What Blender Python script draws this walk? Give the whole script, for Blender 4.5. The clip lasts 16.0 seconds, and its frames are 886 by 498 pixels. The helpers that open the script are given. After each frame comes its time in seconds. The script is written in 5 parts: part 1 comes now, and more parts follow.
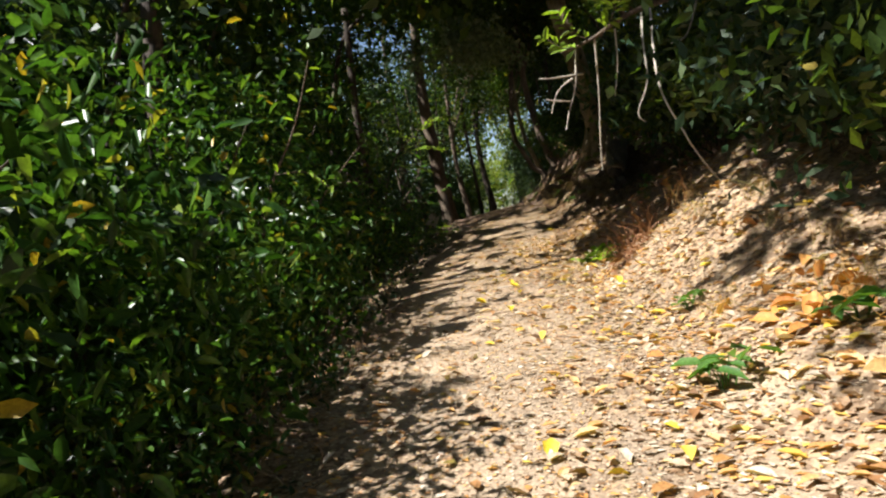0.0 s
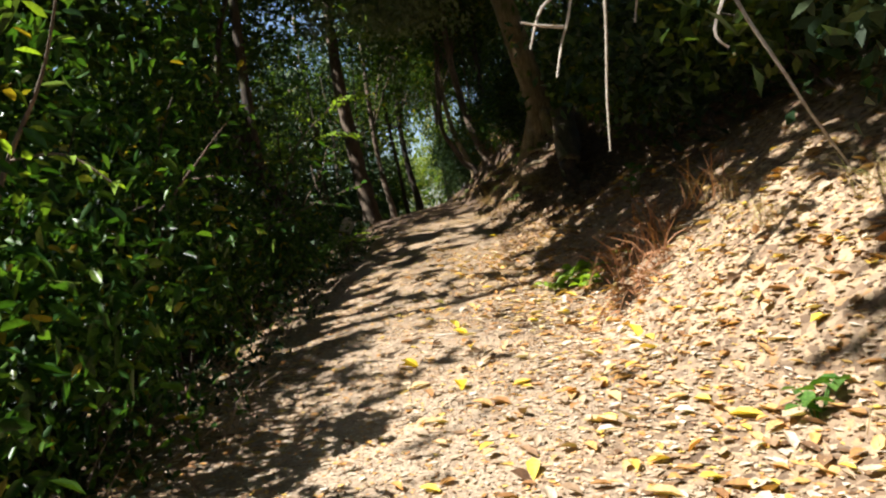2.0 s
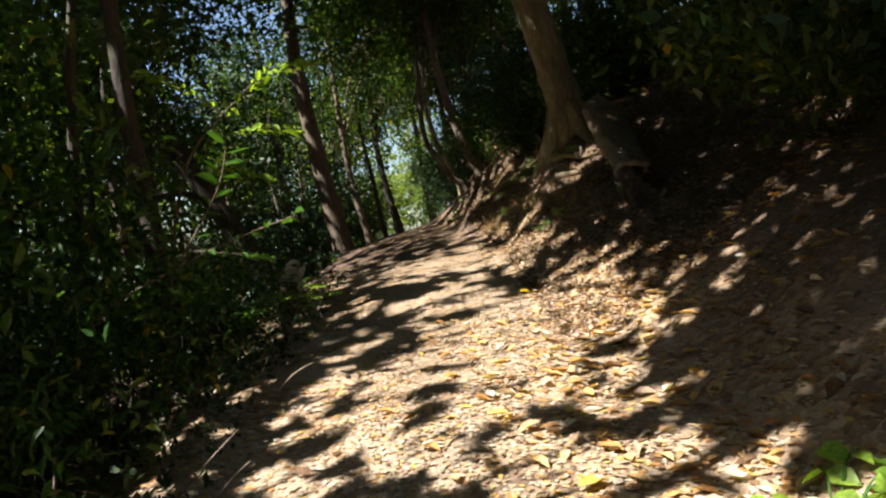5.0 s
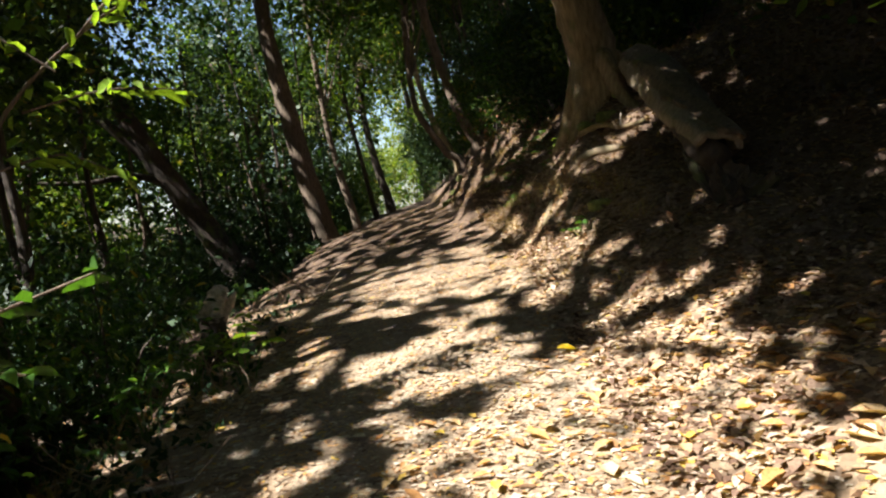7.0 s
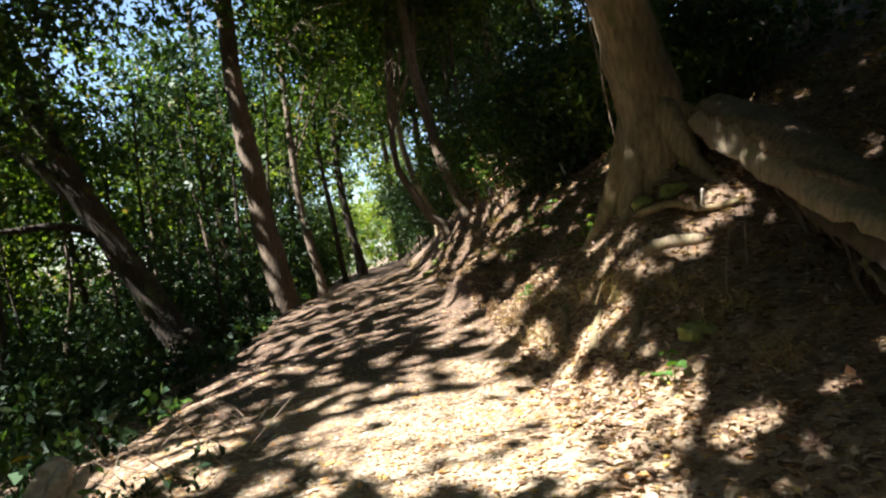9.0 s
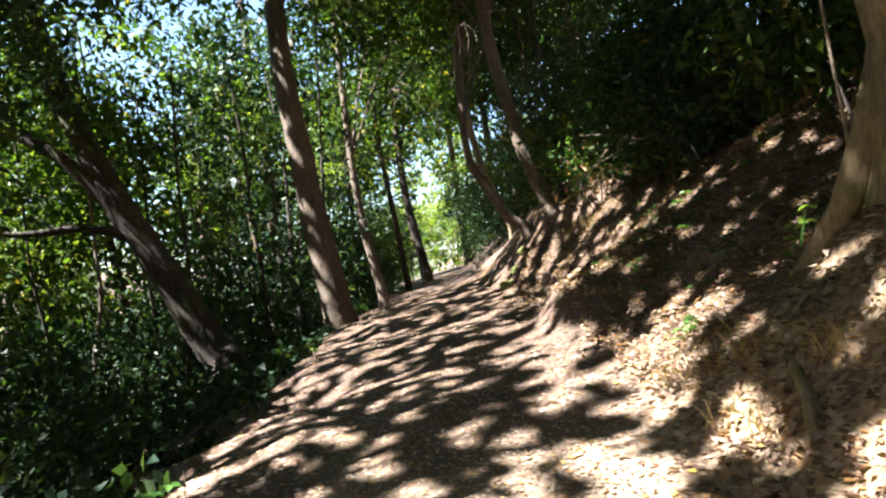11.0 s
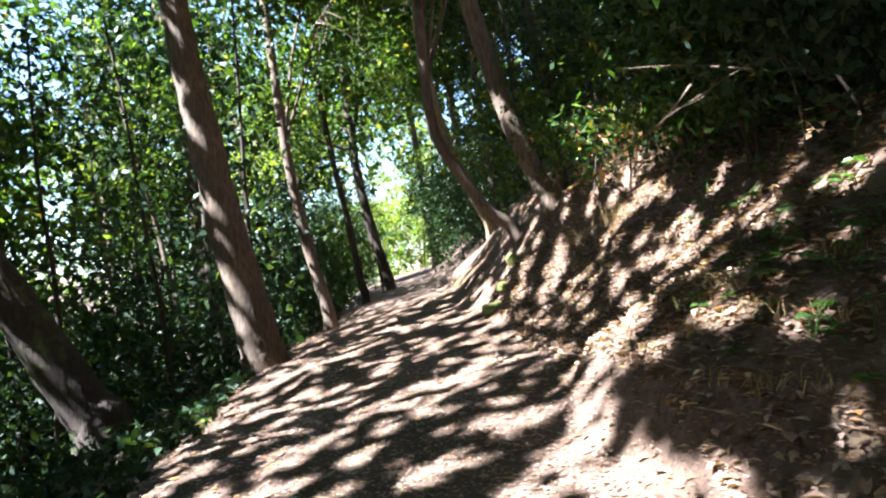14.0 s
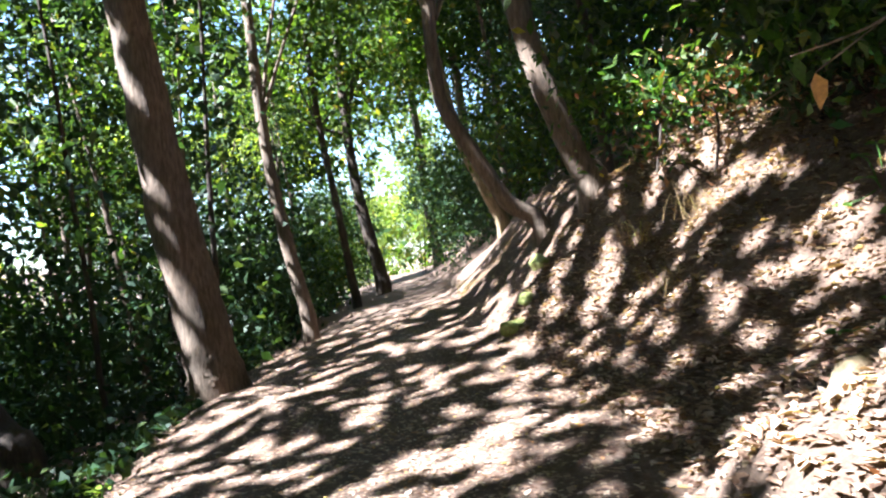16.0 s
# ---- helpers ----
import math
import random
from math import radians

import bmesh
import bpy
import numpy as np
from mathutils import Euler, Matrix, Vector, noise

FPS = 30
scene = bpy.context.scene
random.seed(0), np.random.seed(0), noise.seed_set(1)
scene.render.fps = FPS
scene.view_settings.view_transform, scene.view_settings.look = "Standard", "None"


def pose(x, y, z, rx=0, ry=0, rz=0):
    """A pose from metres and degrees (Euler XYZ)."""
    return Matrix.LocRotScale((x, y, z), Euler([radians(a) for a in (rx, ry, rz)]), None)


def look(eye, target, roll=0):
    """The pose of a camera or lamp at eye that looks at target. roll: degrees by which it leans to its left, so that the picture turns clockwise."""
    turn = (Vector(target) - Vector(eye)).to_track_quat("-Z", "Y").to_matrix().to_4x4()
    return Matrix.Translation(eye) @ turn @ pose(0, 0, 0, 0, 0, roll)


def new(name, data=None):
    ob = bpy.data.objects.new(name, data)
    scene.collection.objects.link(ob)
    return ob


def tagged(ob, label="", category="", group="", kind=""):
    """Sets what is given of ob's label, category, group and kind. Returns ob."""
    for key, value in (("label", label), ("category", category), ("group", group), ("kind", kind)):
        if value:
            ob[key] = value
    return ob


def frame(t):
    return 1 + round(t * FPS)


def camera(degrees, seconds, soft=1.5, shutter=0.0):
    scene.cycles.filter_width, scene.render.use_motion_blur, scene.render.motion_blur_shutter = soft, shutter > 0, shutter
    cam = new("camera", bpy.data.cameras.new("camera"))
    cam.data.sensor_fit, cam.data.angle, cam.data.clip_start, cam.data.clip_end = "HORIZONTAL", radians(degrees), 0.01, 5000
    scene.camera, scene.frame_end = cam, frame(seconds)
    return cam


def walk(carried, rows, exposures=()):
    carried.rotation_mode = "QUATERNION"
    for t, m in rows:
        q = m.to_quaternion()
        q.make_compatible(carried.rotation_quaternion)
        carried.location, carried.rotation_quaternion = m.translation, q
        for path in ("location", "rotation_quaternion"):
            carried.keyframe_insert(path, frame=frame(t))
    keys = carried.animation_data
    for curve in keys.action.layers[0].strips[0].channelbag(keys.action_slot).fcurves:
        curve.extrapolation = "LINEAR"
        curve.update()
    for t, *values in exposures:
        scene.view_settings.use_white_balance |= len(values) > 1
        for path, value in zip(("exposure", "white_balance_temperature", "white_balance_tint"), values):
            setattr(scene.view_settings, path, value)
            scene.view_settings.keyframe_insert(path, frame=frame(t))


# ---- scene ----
cam = camera(63.2, 16.0, soft=2.2)
METRES, EYE, TILT, LEAN, TURN = 22.0, 1.35, -2.0, 4.0, 0.0
ROWS = [
    (0.0, 0.0, 0.0, 0.0, -0.0, 0.0, 0.0),
    (0.5, 0.0012, 0.0298, 0.0018, -2.47, 1.11, -0.45),
    (1.0, 0.0015, 0.0707, 0.0051, -5.02, 2.12, 0.02),
    (1.5, 0.0029, 0.0993, 0.0084, -5.69, 2.03, -0.03),
    (2.0, 0.0069, 0.1362, 0.0107, -5.87, -0.21, 1.05),
    (2.5, 0.0089, 0.1701, 0.0137, -5.75, 1.13, 0.85),
    (3.0, 0.0127, 0.2085, 0.017, -5.5, 0.71, 1.42),
    (3.5, 0.013, 0.2424, 0.0216, -3.87, 1.1, 1.81),
    (4.0, 0.0181, 0.2785, 0.0257, -6.63, 0.99, 2.15),
    (4.5, 0.0175, 0.3108, 0.0288, -7.45, 1.39, 1.96),
    (7.0, 0.0387, 0.4665, 0.0516, -7.77, -1.14, 3.19),
    (7.5, 0.0414, 0.4967, 0.0585, -6.77, 0.06, 3.3),
    (8.0, 0.0439, 0.5238, 0.0638, -8.61, 2.31, 2.38),
    (8.5, 0.0471, 0.5533, 0.0696, -12.66, 2.26, 1.47),
    (9.0, 0.0447, 0.5811, 0.0728, -10.21, 3.24, 0.63),
    (9.5, 0.0463, 0.6115, 0.0766, -8.99, 3.04, 0.81),
    (10.0, 0.0451, 0.6388, 0.0789, -5.77, 3.45, 1.17),
    (12.5, 0.0636, 0.7906, 0.091, -5.26, 3.38, -0.14),
    (13.0, 0.0653, 0.8191, 0.0957, -4.56, 3.13, 0.55),
    (13.5, 0.0672, 0.8504, 0.0979, -5.08, 3.43, 0.49),
    (14.0, 0.0726, 0.8775, 0.102, -7.72, 3.12, 1.75),
    (14.5, 0.0763, 0.9056, 0.1043, -8.88, 3.83, 1.17),
    (15.0, 0.0829, 0.9319, 0.1061, -11.04, 3.41, 1.51),
    (15.5, 0.0826, 0.9594, 0.1081, -8.52, 2.84, 0.79),
    (16.0, 0.0849, 0.9867, 0.1074, -7.73, 3.07, 0.57),
]
EXPOSURES = [(0.0, 1.45, 6200, 11), (4.7, 1.85, 6200, 11), (7.0, 2.0, 6200, 11), (9.0, 2.5, 6100, 10), (10.2, 2.9, 6000, 10), (12.4, 3.4, 5500, 14), (16.0, 3.6, 5400, 14)]
walk(cam, [(t, pose(0, 0, EYE, TILT, LEAN, TURN) @ pose(METRES * x, METRES * y, METRES * z, 90 + pitch, roll, yaw)) for t, x, y, z, yaw, pitch, roll in ROWS],
     exposures=EXPOSURES)
# ---- light ----
SUN_EL, SUN_AZ = radians(50), radians(256)          # azimuth clockwise from +y: the sun stands to the left, a little behind
TO_SUN = Vector((math.sin(SUN_AZ) * math.cos(SUN_EL), math.cos(SUN_AZ) * math.cos(SUN_EL), math.sin(SUN_EL)))
world = bpy.data.worlds.new("sky")
scene.world = world
world.use_nodes = True
wn = world.node_tree.nodes
sky = wn.new("ShaderNodeTexSky")
sky.sky_type, sky.sun_disc, sky.sun_elevation, sky.sun_rotation = "NISHITA", False, SUN_EL, SUN_AZ
world.node_tree.links.new(sky.outputs[0], wn["Background"].inputs[0])
wn["Background"].inputs[1].default_value = 0.056
sun = new("sun", bpy.data.lights.new("sun", "SUN"))
sun.data.energy, sun.data.angle, sun.data.color = 5.0, radians(0.6), (1.0, 0.95, 0.87)
sun.matrix_world = look((-20, 0, 30), Vector((-20, 0, 30)) - TO_SUN)

# ---- materials ----
rng = np.random.default_rng(7)


def material(name):
    m = bpy.data.materials.new(name)
    m.use_nodes = True
    nt = m.node_tree
    return m, nt, nt.nodes, nt.links, nt.nodes["Principled BSDF"]


def ramp(nodes, stops):
    r = nodes.new("ShaderNodeValToRGB")
    e = r.color_ramp.elements
    while len(e) < len(stops):
        e.new(0.5)
    for el, (p, c) in zip(e, stops):
        el.position, el.color = p, (*c, 1)
    return r


def tex(nodes, links, kind, scale, detail=4.0, rough=0.6, stretch=None):
    co = nodes.new("ShaderNodeTexCoord")
    t = nodes.new("ShaderNodeTexNoise" if kind == "noise" else "ShaderNodeTexVoronoi")
    t.inputs["Scale"].default_value = scale
    if kind == "noise":
        t.inputs["Detail"].default_value, t.inputs["Roughness"].default_value = detail, rough
    if stretch:
        mp = nodes.new("ShaderNodeMapping")
        mp.inputs["Scale"].default_value = stretch
        links.new(co.outputs["Object"], mp.inputs[0])
        links.new(mp.outputs[0], t.inputs["Vector"])
    else:
        links.new(co.outputs["Object"], t.inputs["Vector"])
    return t


def mixed(nodes, links, a, b, fac, mode="MIX"):
    m = nodes.new("ShaderNodeMix")
    m.data_type, m.blend_type = "RGBA", mode
    for sock, v in ((m.inputs[6], a), (m.inputs[7], b), (m.inputs[0], fac)):
        if hasattr(v, "is_output"):
            links.new(v, sock)
        elif isinstance(v, tuple):
            sock.default_value = (*v, 1)
        else:
            sock.default_value = v
    return m.outputs[2]


def leaf_material(name, stops, rough=0.4, through_light=0.35, per_object=False):
    """Leaf: colour differs from leaf to leaf, glossy above, light shines through it."""
    m, nt, nodes, links, bsdf = material(name)
    if per_object:
        rnd = nodes.new("ShaderNodeObjectInfo").outputs["Random"]
    else:
        rnd = nodes.new("ShaderNodeNewGeometry").outputs["Random Per Island"]
    r = ramp(nodes, stops)
    links.new(rnd, r.inputs[0])
    n = tex(nodes, links, "noise", 60.0, 3)
    dark = ramp(nodes, [(0.3, (0.6, 0.6, 0.6)), (0.7, (1.1, 1.1, 1.1))])
    links.new(n.outputs[0], dark.inputs[0])
    col = mixed(nodes, links, r.outputs[0], dark.outputs[0], 1.0, "MULTIPLY")
    links.new(col, bsdf.inputs["Base Color"])
    bsdf.inputs["Roughness"].default_value = rough
    bsdf.inputs["Specular IOR Level"].default_value = 0.22
    tr = nodes.new("ShaderNodeBsdfTranslucent")
    warm = mixed(nodes, links, col, (1.0, 1.0, 0.35), 1.0, "MULTIPLY")
    bright = mixed(nodes, links, warm, (2.0, 2.0, 1.4), 1.0, "MULTIPLY")
    links.new(bright, tr.inputs[0])
    ms = nodes.new("ShaderNodeMixShader")
    ms.inputs[0].default_value = through_light
    links.new(bsdf.outputs[0], ms.inputs[1])
    links.new(tr.outputs[0], ms.inputs[2])
    links.new(ms.outputs[0], nodes["Material Output"].inputs[0])
    return m


def bark_material(name, dark, light, moss=0.0):
    m, nt, nodes, links, bsdf = material(name)
    a = tex(nodes, links, "noise", 9.0, 6, 0.65, (3.0, 3.0, 0.6))
    b = tex(nodes, links, "noise", 1.3, 3)
    c = ramp(nodes, [(0.3, dark), (0.7, light)])
    links.new(a.outputs[0], c.inputs[0])
    blotch = ramp(nodes, [(0.35, (0.65, 0.65, 0.62)), (0.65, (1.15, 1.1, 1.05))])
    links.new(b.outputs[0], blotch.inputs[0])
    col = mixed(nodes, links, c.outputs[0], blotch.outputs[0], 1.0, "MULTIPLY")
    if moss:
        mo = tex(nodes, links, "noise", 2.2, 5)
        f = ramp(nodes, [(0.62 - moss, (0, 0, 0)), (0.75 - moss, (1, 1, 1))])
        links.new(mo.outputs[0], f.inputs[0])
        col = mixed(nodes, links, col, (0.10, 0.12, 0.03), f.outputs[0])
    links.new(col, bsdf.inputs["Base Color"])
    bsdf.inputs["Roughness"].default_value = 0.9
    bump = nodes.new("ShaderNodeBump")
    bump.inputs["Strength"].default_value, bump.inputs["Distance"].default_value = 0.8, 0.03
    links.new(a.outputs[0], bump.inputs["Height"])
    links.new(bump.outputs[0], bsdf.inputs["Normal"])
    return m


def plain_material(name, a, b, scale=12.0, rough=0.85):
    m, nt, nodes, links, bsdf = material(name)
    n = tex(nodes, links, "noise", scale, 5)
    c = ramp(nodes, [(0.3, a), (0.7, b)])
    links.new(n.outputs[0], c.inputs[0])
    links.new(c.outputs[0], bsdf.inputs["Base Color"])
    bsdf.inputs["Roughness"].default_value = rough
    bump = nodes.new("ShaderNodeBump")
    bump.inputs["Strength"].default_value, bump.inputs["Distance"].default_value = 0.5, 0.01
    links.new(n.outputs[0], bump.inputs["Height"])
    links.new(bump.outputs[0], bsdf.inputs["Normal"])
    return m


LAUREL = leaf_material("laurel_leaf", [(0.0, (0.016, 0.046, 0.010)), (0.5, (0.034, 0.090, 0.016)), (0.9, (0.08, 0.16, 0.025)), (0.97, (0.14, 0.20, 0.035)), (1.0, (0.40, 0.28, 0.03))], 0.32, 0.3)
CANOPY = leaf_material("canopy_leaf", [(0.0, (0.026, 0.054, 0.012)), (0.6, (0.052, 0.094, 0.018)), (0.95, (0.10, 0.14, 0.028)), (1.0, (0.26, 0.20, 0.04))], 0.45, 0.45)
# darker, bluer canopy leaf: the shade of the wood is put into its colour
DIM = leaf_material("shade_dark_leaf", [(0.0, (0.016, 0.038, 0.018)), (0.7, (0.034, 0.068, 0.028)), (1.0, (0.07, 0.10, 0.035))], 0.5, 0.22)
GREYLEAF = leaf_material("grey_green_leaf", [(0.0, (0.10, 0.15, 0.085)), (1.0, (0.20, 0.25, 0.15))], 0.5, 0.25)
FRESH = leaf_material("fresh_leaf", [(0.0, (0.13, 0.26, 0.03)), (1.0, (0.26, 0.36, 0.05))], 0.45, 0.35)
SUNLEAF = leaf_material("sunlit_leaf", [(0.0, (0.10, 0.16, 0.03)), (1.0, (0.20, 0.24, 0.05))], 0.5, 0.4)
WEED = leaf_material("weed_leaf", [(0.0, (0.05, 0.13, 0.03)), (1.0, (0.10, 0.19, 0.04))], 0.4, 0.3)
FALLEN = [(0.0, (0.12, 0.065, 0.035)), (0.18, (0.27, 0.165, 0.09)), (0.4, (0.45, 0.34, 0.23)), (0.62, (0.58, 0.49, 0.38)), (0.74, (0.66, 0.58, 0.48)), (0.82, (0.52, 0.24, 0.075)), (0.93, (0.62, 0.36, 0.12)), (1.0, (0.70, 0.52, 0.10))]
LITTER = leaf_material("fallen_leaf", FALLEN, 0.6, 0.12)
DUFF = leaf_material("brown_duff", [(0.0, (0.09, 0.05, 0.034)), (0.35, (0.24, 0.15, 0.10)), (0.7, (0.44, 0.31, 0.22)), (0.93, (0.60, 0.47, 0.36)), (0.98, (0.42, 0.20, 0.09)), (1.0, (0.55, 0.42, 0.14))], 0.65, 0.1)
BIGLEAF = leaf_material("big_fallen_leaf", [(0.0, (0.22, 0.11, 0.05)), (0.3, (0.50, 0.26, 0.09)), (0.55, (0.60, 0.40, 0.18)), (0.75, (0.62, 0.52, 0.38)), (0.9, (0.58, 0.30, 0.08)), (1.0, (0.72, 0.55, 0.08))], 0.6, 0.12)
YELLOW = leaf_material("yellow_leaf", [(0.0, (0.66, 0.48, 0.03)), (1.0, (0.74, 0.56, 0.06))], 0.5, 0.2, per_object=True)
ORANGE = leaf_material("orange_leaf", [(0.0, (0.38, 0.16, 0.05)), (0.6, (0.58, 0.27, 0.07)), (1.0, (0.62, 0.40, 0.16))], 0.55, 0.15, per_object=True)
LITTER_ONE = leaf_material("fallen_leaf_single", FALLEN, 0.6, 0.12, per_object=True)
DRYGRASS = leaf_material("dry_grass", [(0.0, (0.25, 0.16, 0.07)), (0.7, (0.45, 0.33, 0.17)), (1.0, (0.30, 0.32, 0.10))], 0.7, 0.2)
REDSTALK = leaf_material("red_dry_stalk", [(0.0, (0.20, 0.08, 0.035)), (1.0, (0.42, 0.22, 0.11))], 0.7, 0.1)
BARK = bark_material("brown_bark", (0.055, 0.040, 0.028), (0.20, 0.15, 0.105))
BARK_LOG = bark_material("rotting_bark", (0.035, 0.024, 0.015), (0.21, 0.15, 0.09), 0.05)
BARK_LOG_PALE = bark_material("bare_log_wood", (0.14, 0.11, 0.07), (0.32, 0.26, 0.17), 0.02)
BARK_PALE = bark_material("pale_bark", (0.12, 0.09, 0.045), (0.34, 0.265, 0.15), 0.03)
BARK_DARK = bark_material("dark_mossy_bark", (0.022, 0.017, 0.013), (0.085, 0.063, 0.045), 0.04)
DEADWOOD = plain_material("bleached_wood", (0.24, 0.20, 0.15), (0.52, 0.46, 0.38), 25.0)
DRYTWIG = plain_material("dry_twig", (0.10, 0.07, 0.045), (0.34, 0.26, 0.18), 20.0)
STONE = plain_material("pale_stone", (0.22, 0.20, 0.16), (0.48, 0.45, 0.38), 8.0)
MOSS = plain_material("moss", (0.10, 0.12, 0.03), (0.26, 0.27, 0.07), 30.0)


def ground_material():
    m, nt, nodes, links, bsdf = material("litter_and_soil")
    at = nodes.new("ShaderNodeAttribute")
    at.attribute_name = "tread"
    v = tex(nodes, links, "voronoi", 24.0)
    v.inputs["Randomness"].default_value = 1.0
    sep = nodes.new("ShaderNodeSeparateColor")
    links.new(v.outputs["Color"], sep.inputs[0])
    litter = ramp(nodes, [(0.0, (0.14, 0.09, 0.055)), (0.35, (0.26, 0.18, 0.11)), (0.7, (0.40, 0.30, 0.20)), (0.9, (0.48, 0.36, 0.22)), (1.0, (0.40, 0.22, 0.09))])
    links.new(sep.outputs[0], litter.inputs[0])
    n = tex(nodes, links, "noise", 55.0, 6, 0.7)
    soil = ramp(nodes, [(0.3, (0.22, 0.155, 0.10)), (0.55, (0.42, 0.33, 0.235)), (0.75, (0.56, 0.46, 0.35))])
    links.new(n.outputs[0], soil.inputs[0])
    big = tex(nodes, links, "noise", 0.9, 4)
    blotch = ramp(nodes, [(0.3, (0.7, 0.68, 0.64)), (0.7, (1.15, 1.12, 1.08))])
    links.new(big.outputs[0], blotch.inputs[0])
    col = mixed(nodes, links, litter.outputs[0], soil.outputs[0], at.outputs["Fac"])
    du = nodes.new("ShaderNodeAttribute")
    du.attribute_name = "duff"
    duff = ramp(nodes, [(0.3, (0.055, 0.034, 0.023)), (0.55, (0.13, 0.083, 0.057)), (0.75, (0.24, 0.165, 0.12))])
    links.new(n.outputs[0], duff.inputs[0])
    col = mixed(nodes, links, col, duff.outputs[0], du.outputs["Fac"])
    col = mixed(nodes, links, col, blotch.outputs[0], 1.0, "MULTIPLY")
    links.new(col, bsdf.inputs["Base Color"])
    bsdf.inputs["Roughness"].default_value = 0.9
    add = nodes.new("ShaderNodeMath")
    add.operation = "ADD"
    links.new(n.outputs[0], add.inputs[0])
    links.new(v.outputs["Distance"], add.inputs[1])
    bump = nodes.new("ShaderNodeBump")
    bump.inputs["Strength"].default_value, bump.inputs["Distance"].default_value = 0.8, 0.025
    links.new(add.outputs[0], bump.inputs["Height"])
    links.new(bump.outputs[0], bsdf.inputs["Normal"])
    return m


GROUND = ground_material()


# ---- the lie of the land ----
def trail_x(y):
    return sum(np.interp(y + d, [-60, 0, 9, 17, 22, 31, 40, 55, 90, 400], [-0.4, 0.0, 0.35, 1.3, 1.9, 2.6, 3.3, 4.9, 12.0, 40.0]) for d in (-2, -1, 0, 1, 2)) / 5


def trail_z(y):
    return sum(np.interp(y + d, [-60, 0, 8, 12.5, 17, 20, 24, 31, 40, 60, 400], [-3.0, -0.06, 0.40, 0.77, 1.21, 1.42, 1.58, 1.78, 1.98, 2.2, 3.0]) for d in (-2, -1, 0, 1, 2)) / 5


WAVES = [(rng.uniform(0.25, 2.6), rng.uniform(0, 6.28), rng.uniform(0, 6.28)) for _ in range(26)]


def lumps(x, y):
    z = 0 * x
    for k, a, p in WAVES:
        z = z + np.sin((x * math.cos(a) + y * math.sin(a)) * k * 2.2 + p) * 0.028 / (0.5 + k)
    return z


def ground_z(x, y):
    x, y = np.asarray(x, float), np.asarray(y, float)
    u = x - trail_x(y)
    tilt = np.interp(y, [0, 14, 18, 22, 60], [0.09, 0.10, 0.14, 0.20, 0.20])
    z = trail_z(y) + tilt * np.clip(u, -1.4, 1.25)
    r = np.maximum(u - np.interp(y, [26, 29, 31, 36], [1.15, 1.0, 0.8, 0.9]), 0)
    # cut bank, then the hillside above it
    steep = np.interp(y, [0, 6, 8, 13, 14, 16, 18, 21, 22.8, 25, 27.5, 29, 34, 40], [0.75, 0.65, 0.85, 0.65, 0.48, 0.58, 1.0, 0.8, 1.0, 1.0, 1.1, 1.65, 1.2, 0.9])
    rise = steep * (np.sqrt(r ** 2 + 0.16) - 0.4)
    z = z + np.minimum(rise, 1.15 + 0.62 * np.maximum(r - 1.15 / steep, 0)) - 0.25 * np.maximum(r - 30, 0)
    d = np.maximum(-u - 1.35, 0)
    z = z - 0.32 * np.minimum(d, 3.2) - 0.55 * np.clip(d - 3.2, 0, 18) + 0.25 * np.clip(d - 34, 0, 60)
    # a hummock stands out of the bank, with a root along its edge
    edge = np.interp(y, [21.5, 22.3, 23.2, 24.1, 24.8], [3.35, 3.12, 3.08, 3.16, 3.6])
    z = z + 0.40 / (1 + np.exp(-(x - edge) / 0.07)) * np.exp(-np.abs((y - 23.25) / 1.25) ** 4) * np.exp(-(np.maximum(x - 3.5, 0) / 0.9) ** 2)
    z = z + 0.15 * np.exp(-((x - 3.25) / 0.32) ** 2 - ((y - 17.7) / 0.55) ** 2)
    # the foot of the big tree and the ledge before it
    z = z + 0.26 * np.exp(-((x - 3.66) / 0.26) ** 2 - ((y - 18.2) / 0.42) ** 2)
    z = z + 0.55 * np.exp(-((x - 4.1) / 0.75) ** 2 - ((y - 18.9) / 0.8) ** 2) + 0.14 * np.exp(-((x - 3.2) / 0.4) ** 2 - ((y - 19.3) / 0.7) ** 2)
    amp = 0.35 + 0.65 * np.clip((np.abs(u) - 0.8) / 1.2, 0, 1)
    return z + lumps(x, y) * amp


def gz(x, y):
    return float(ground_z(x, y))


# ---- mesh helpers ----
def mesh_of(name, verts, faces, mat, smooth=False):
    me = bpy.data.meshes.new(name)
    verts = np.asarray(verts, np.float32)
    if isinstance(faces, np.ndarray):
        n, k = faces.shape
        me.vertices.add(len(verts))
        me.vertices.foreach_set("co", verts.ravel())
        me.loops.add(n * k)
        me.loops.foreach_set("vertex_index", faces.astype(np.int32).ravel())
        me.polygons.add(n)
        me.polygons.foreach_set("loop_start", np.arange(0, n * k, k, dtype=np.int32))
        me.update(calc_edges=True)
    else:
        me.from_pydata(verts.tolist(), [], faces)
    if smooth:
        me.polygons.foreach_set("use_smooth", [True] * len(me.polygons))
    me.materials.append(mat)
    return me


def part(name, me, parent, label=""):
    ob = new(name, me)
    ob.parent = parent
    if label:
        tagged(ob, label)
    return ob


def thing(name, at, label, category, group="", kind=""):
    ob = new(name)
    ob.empty_display_size = 0.2
    ob.location = at
    return tagged(ob, label, category, group, kind)


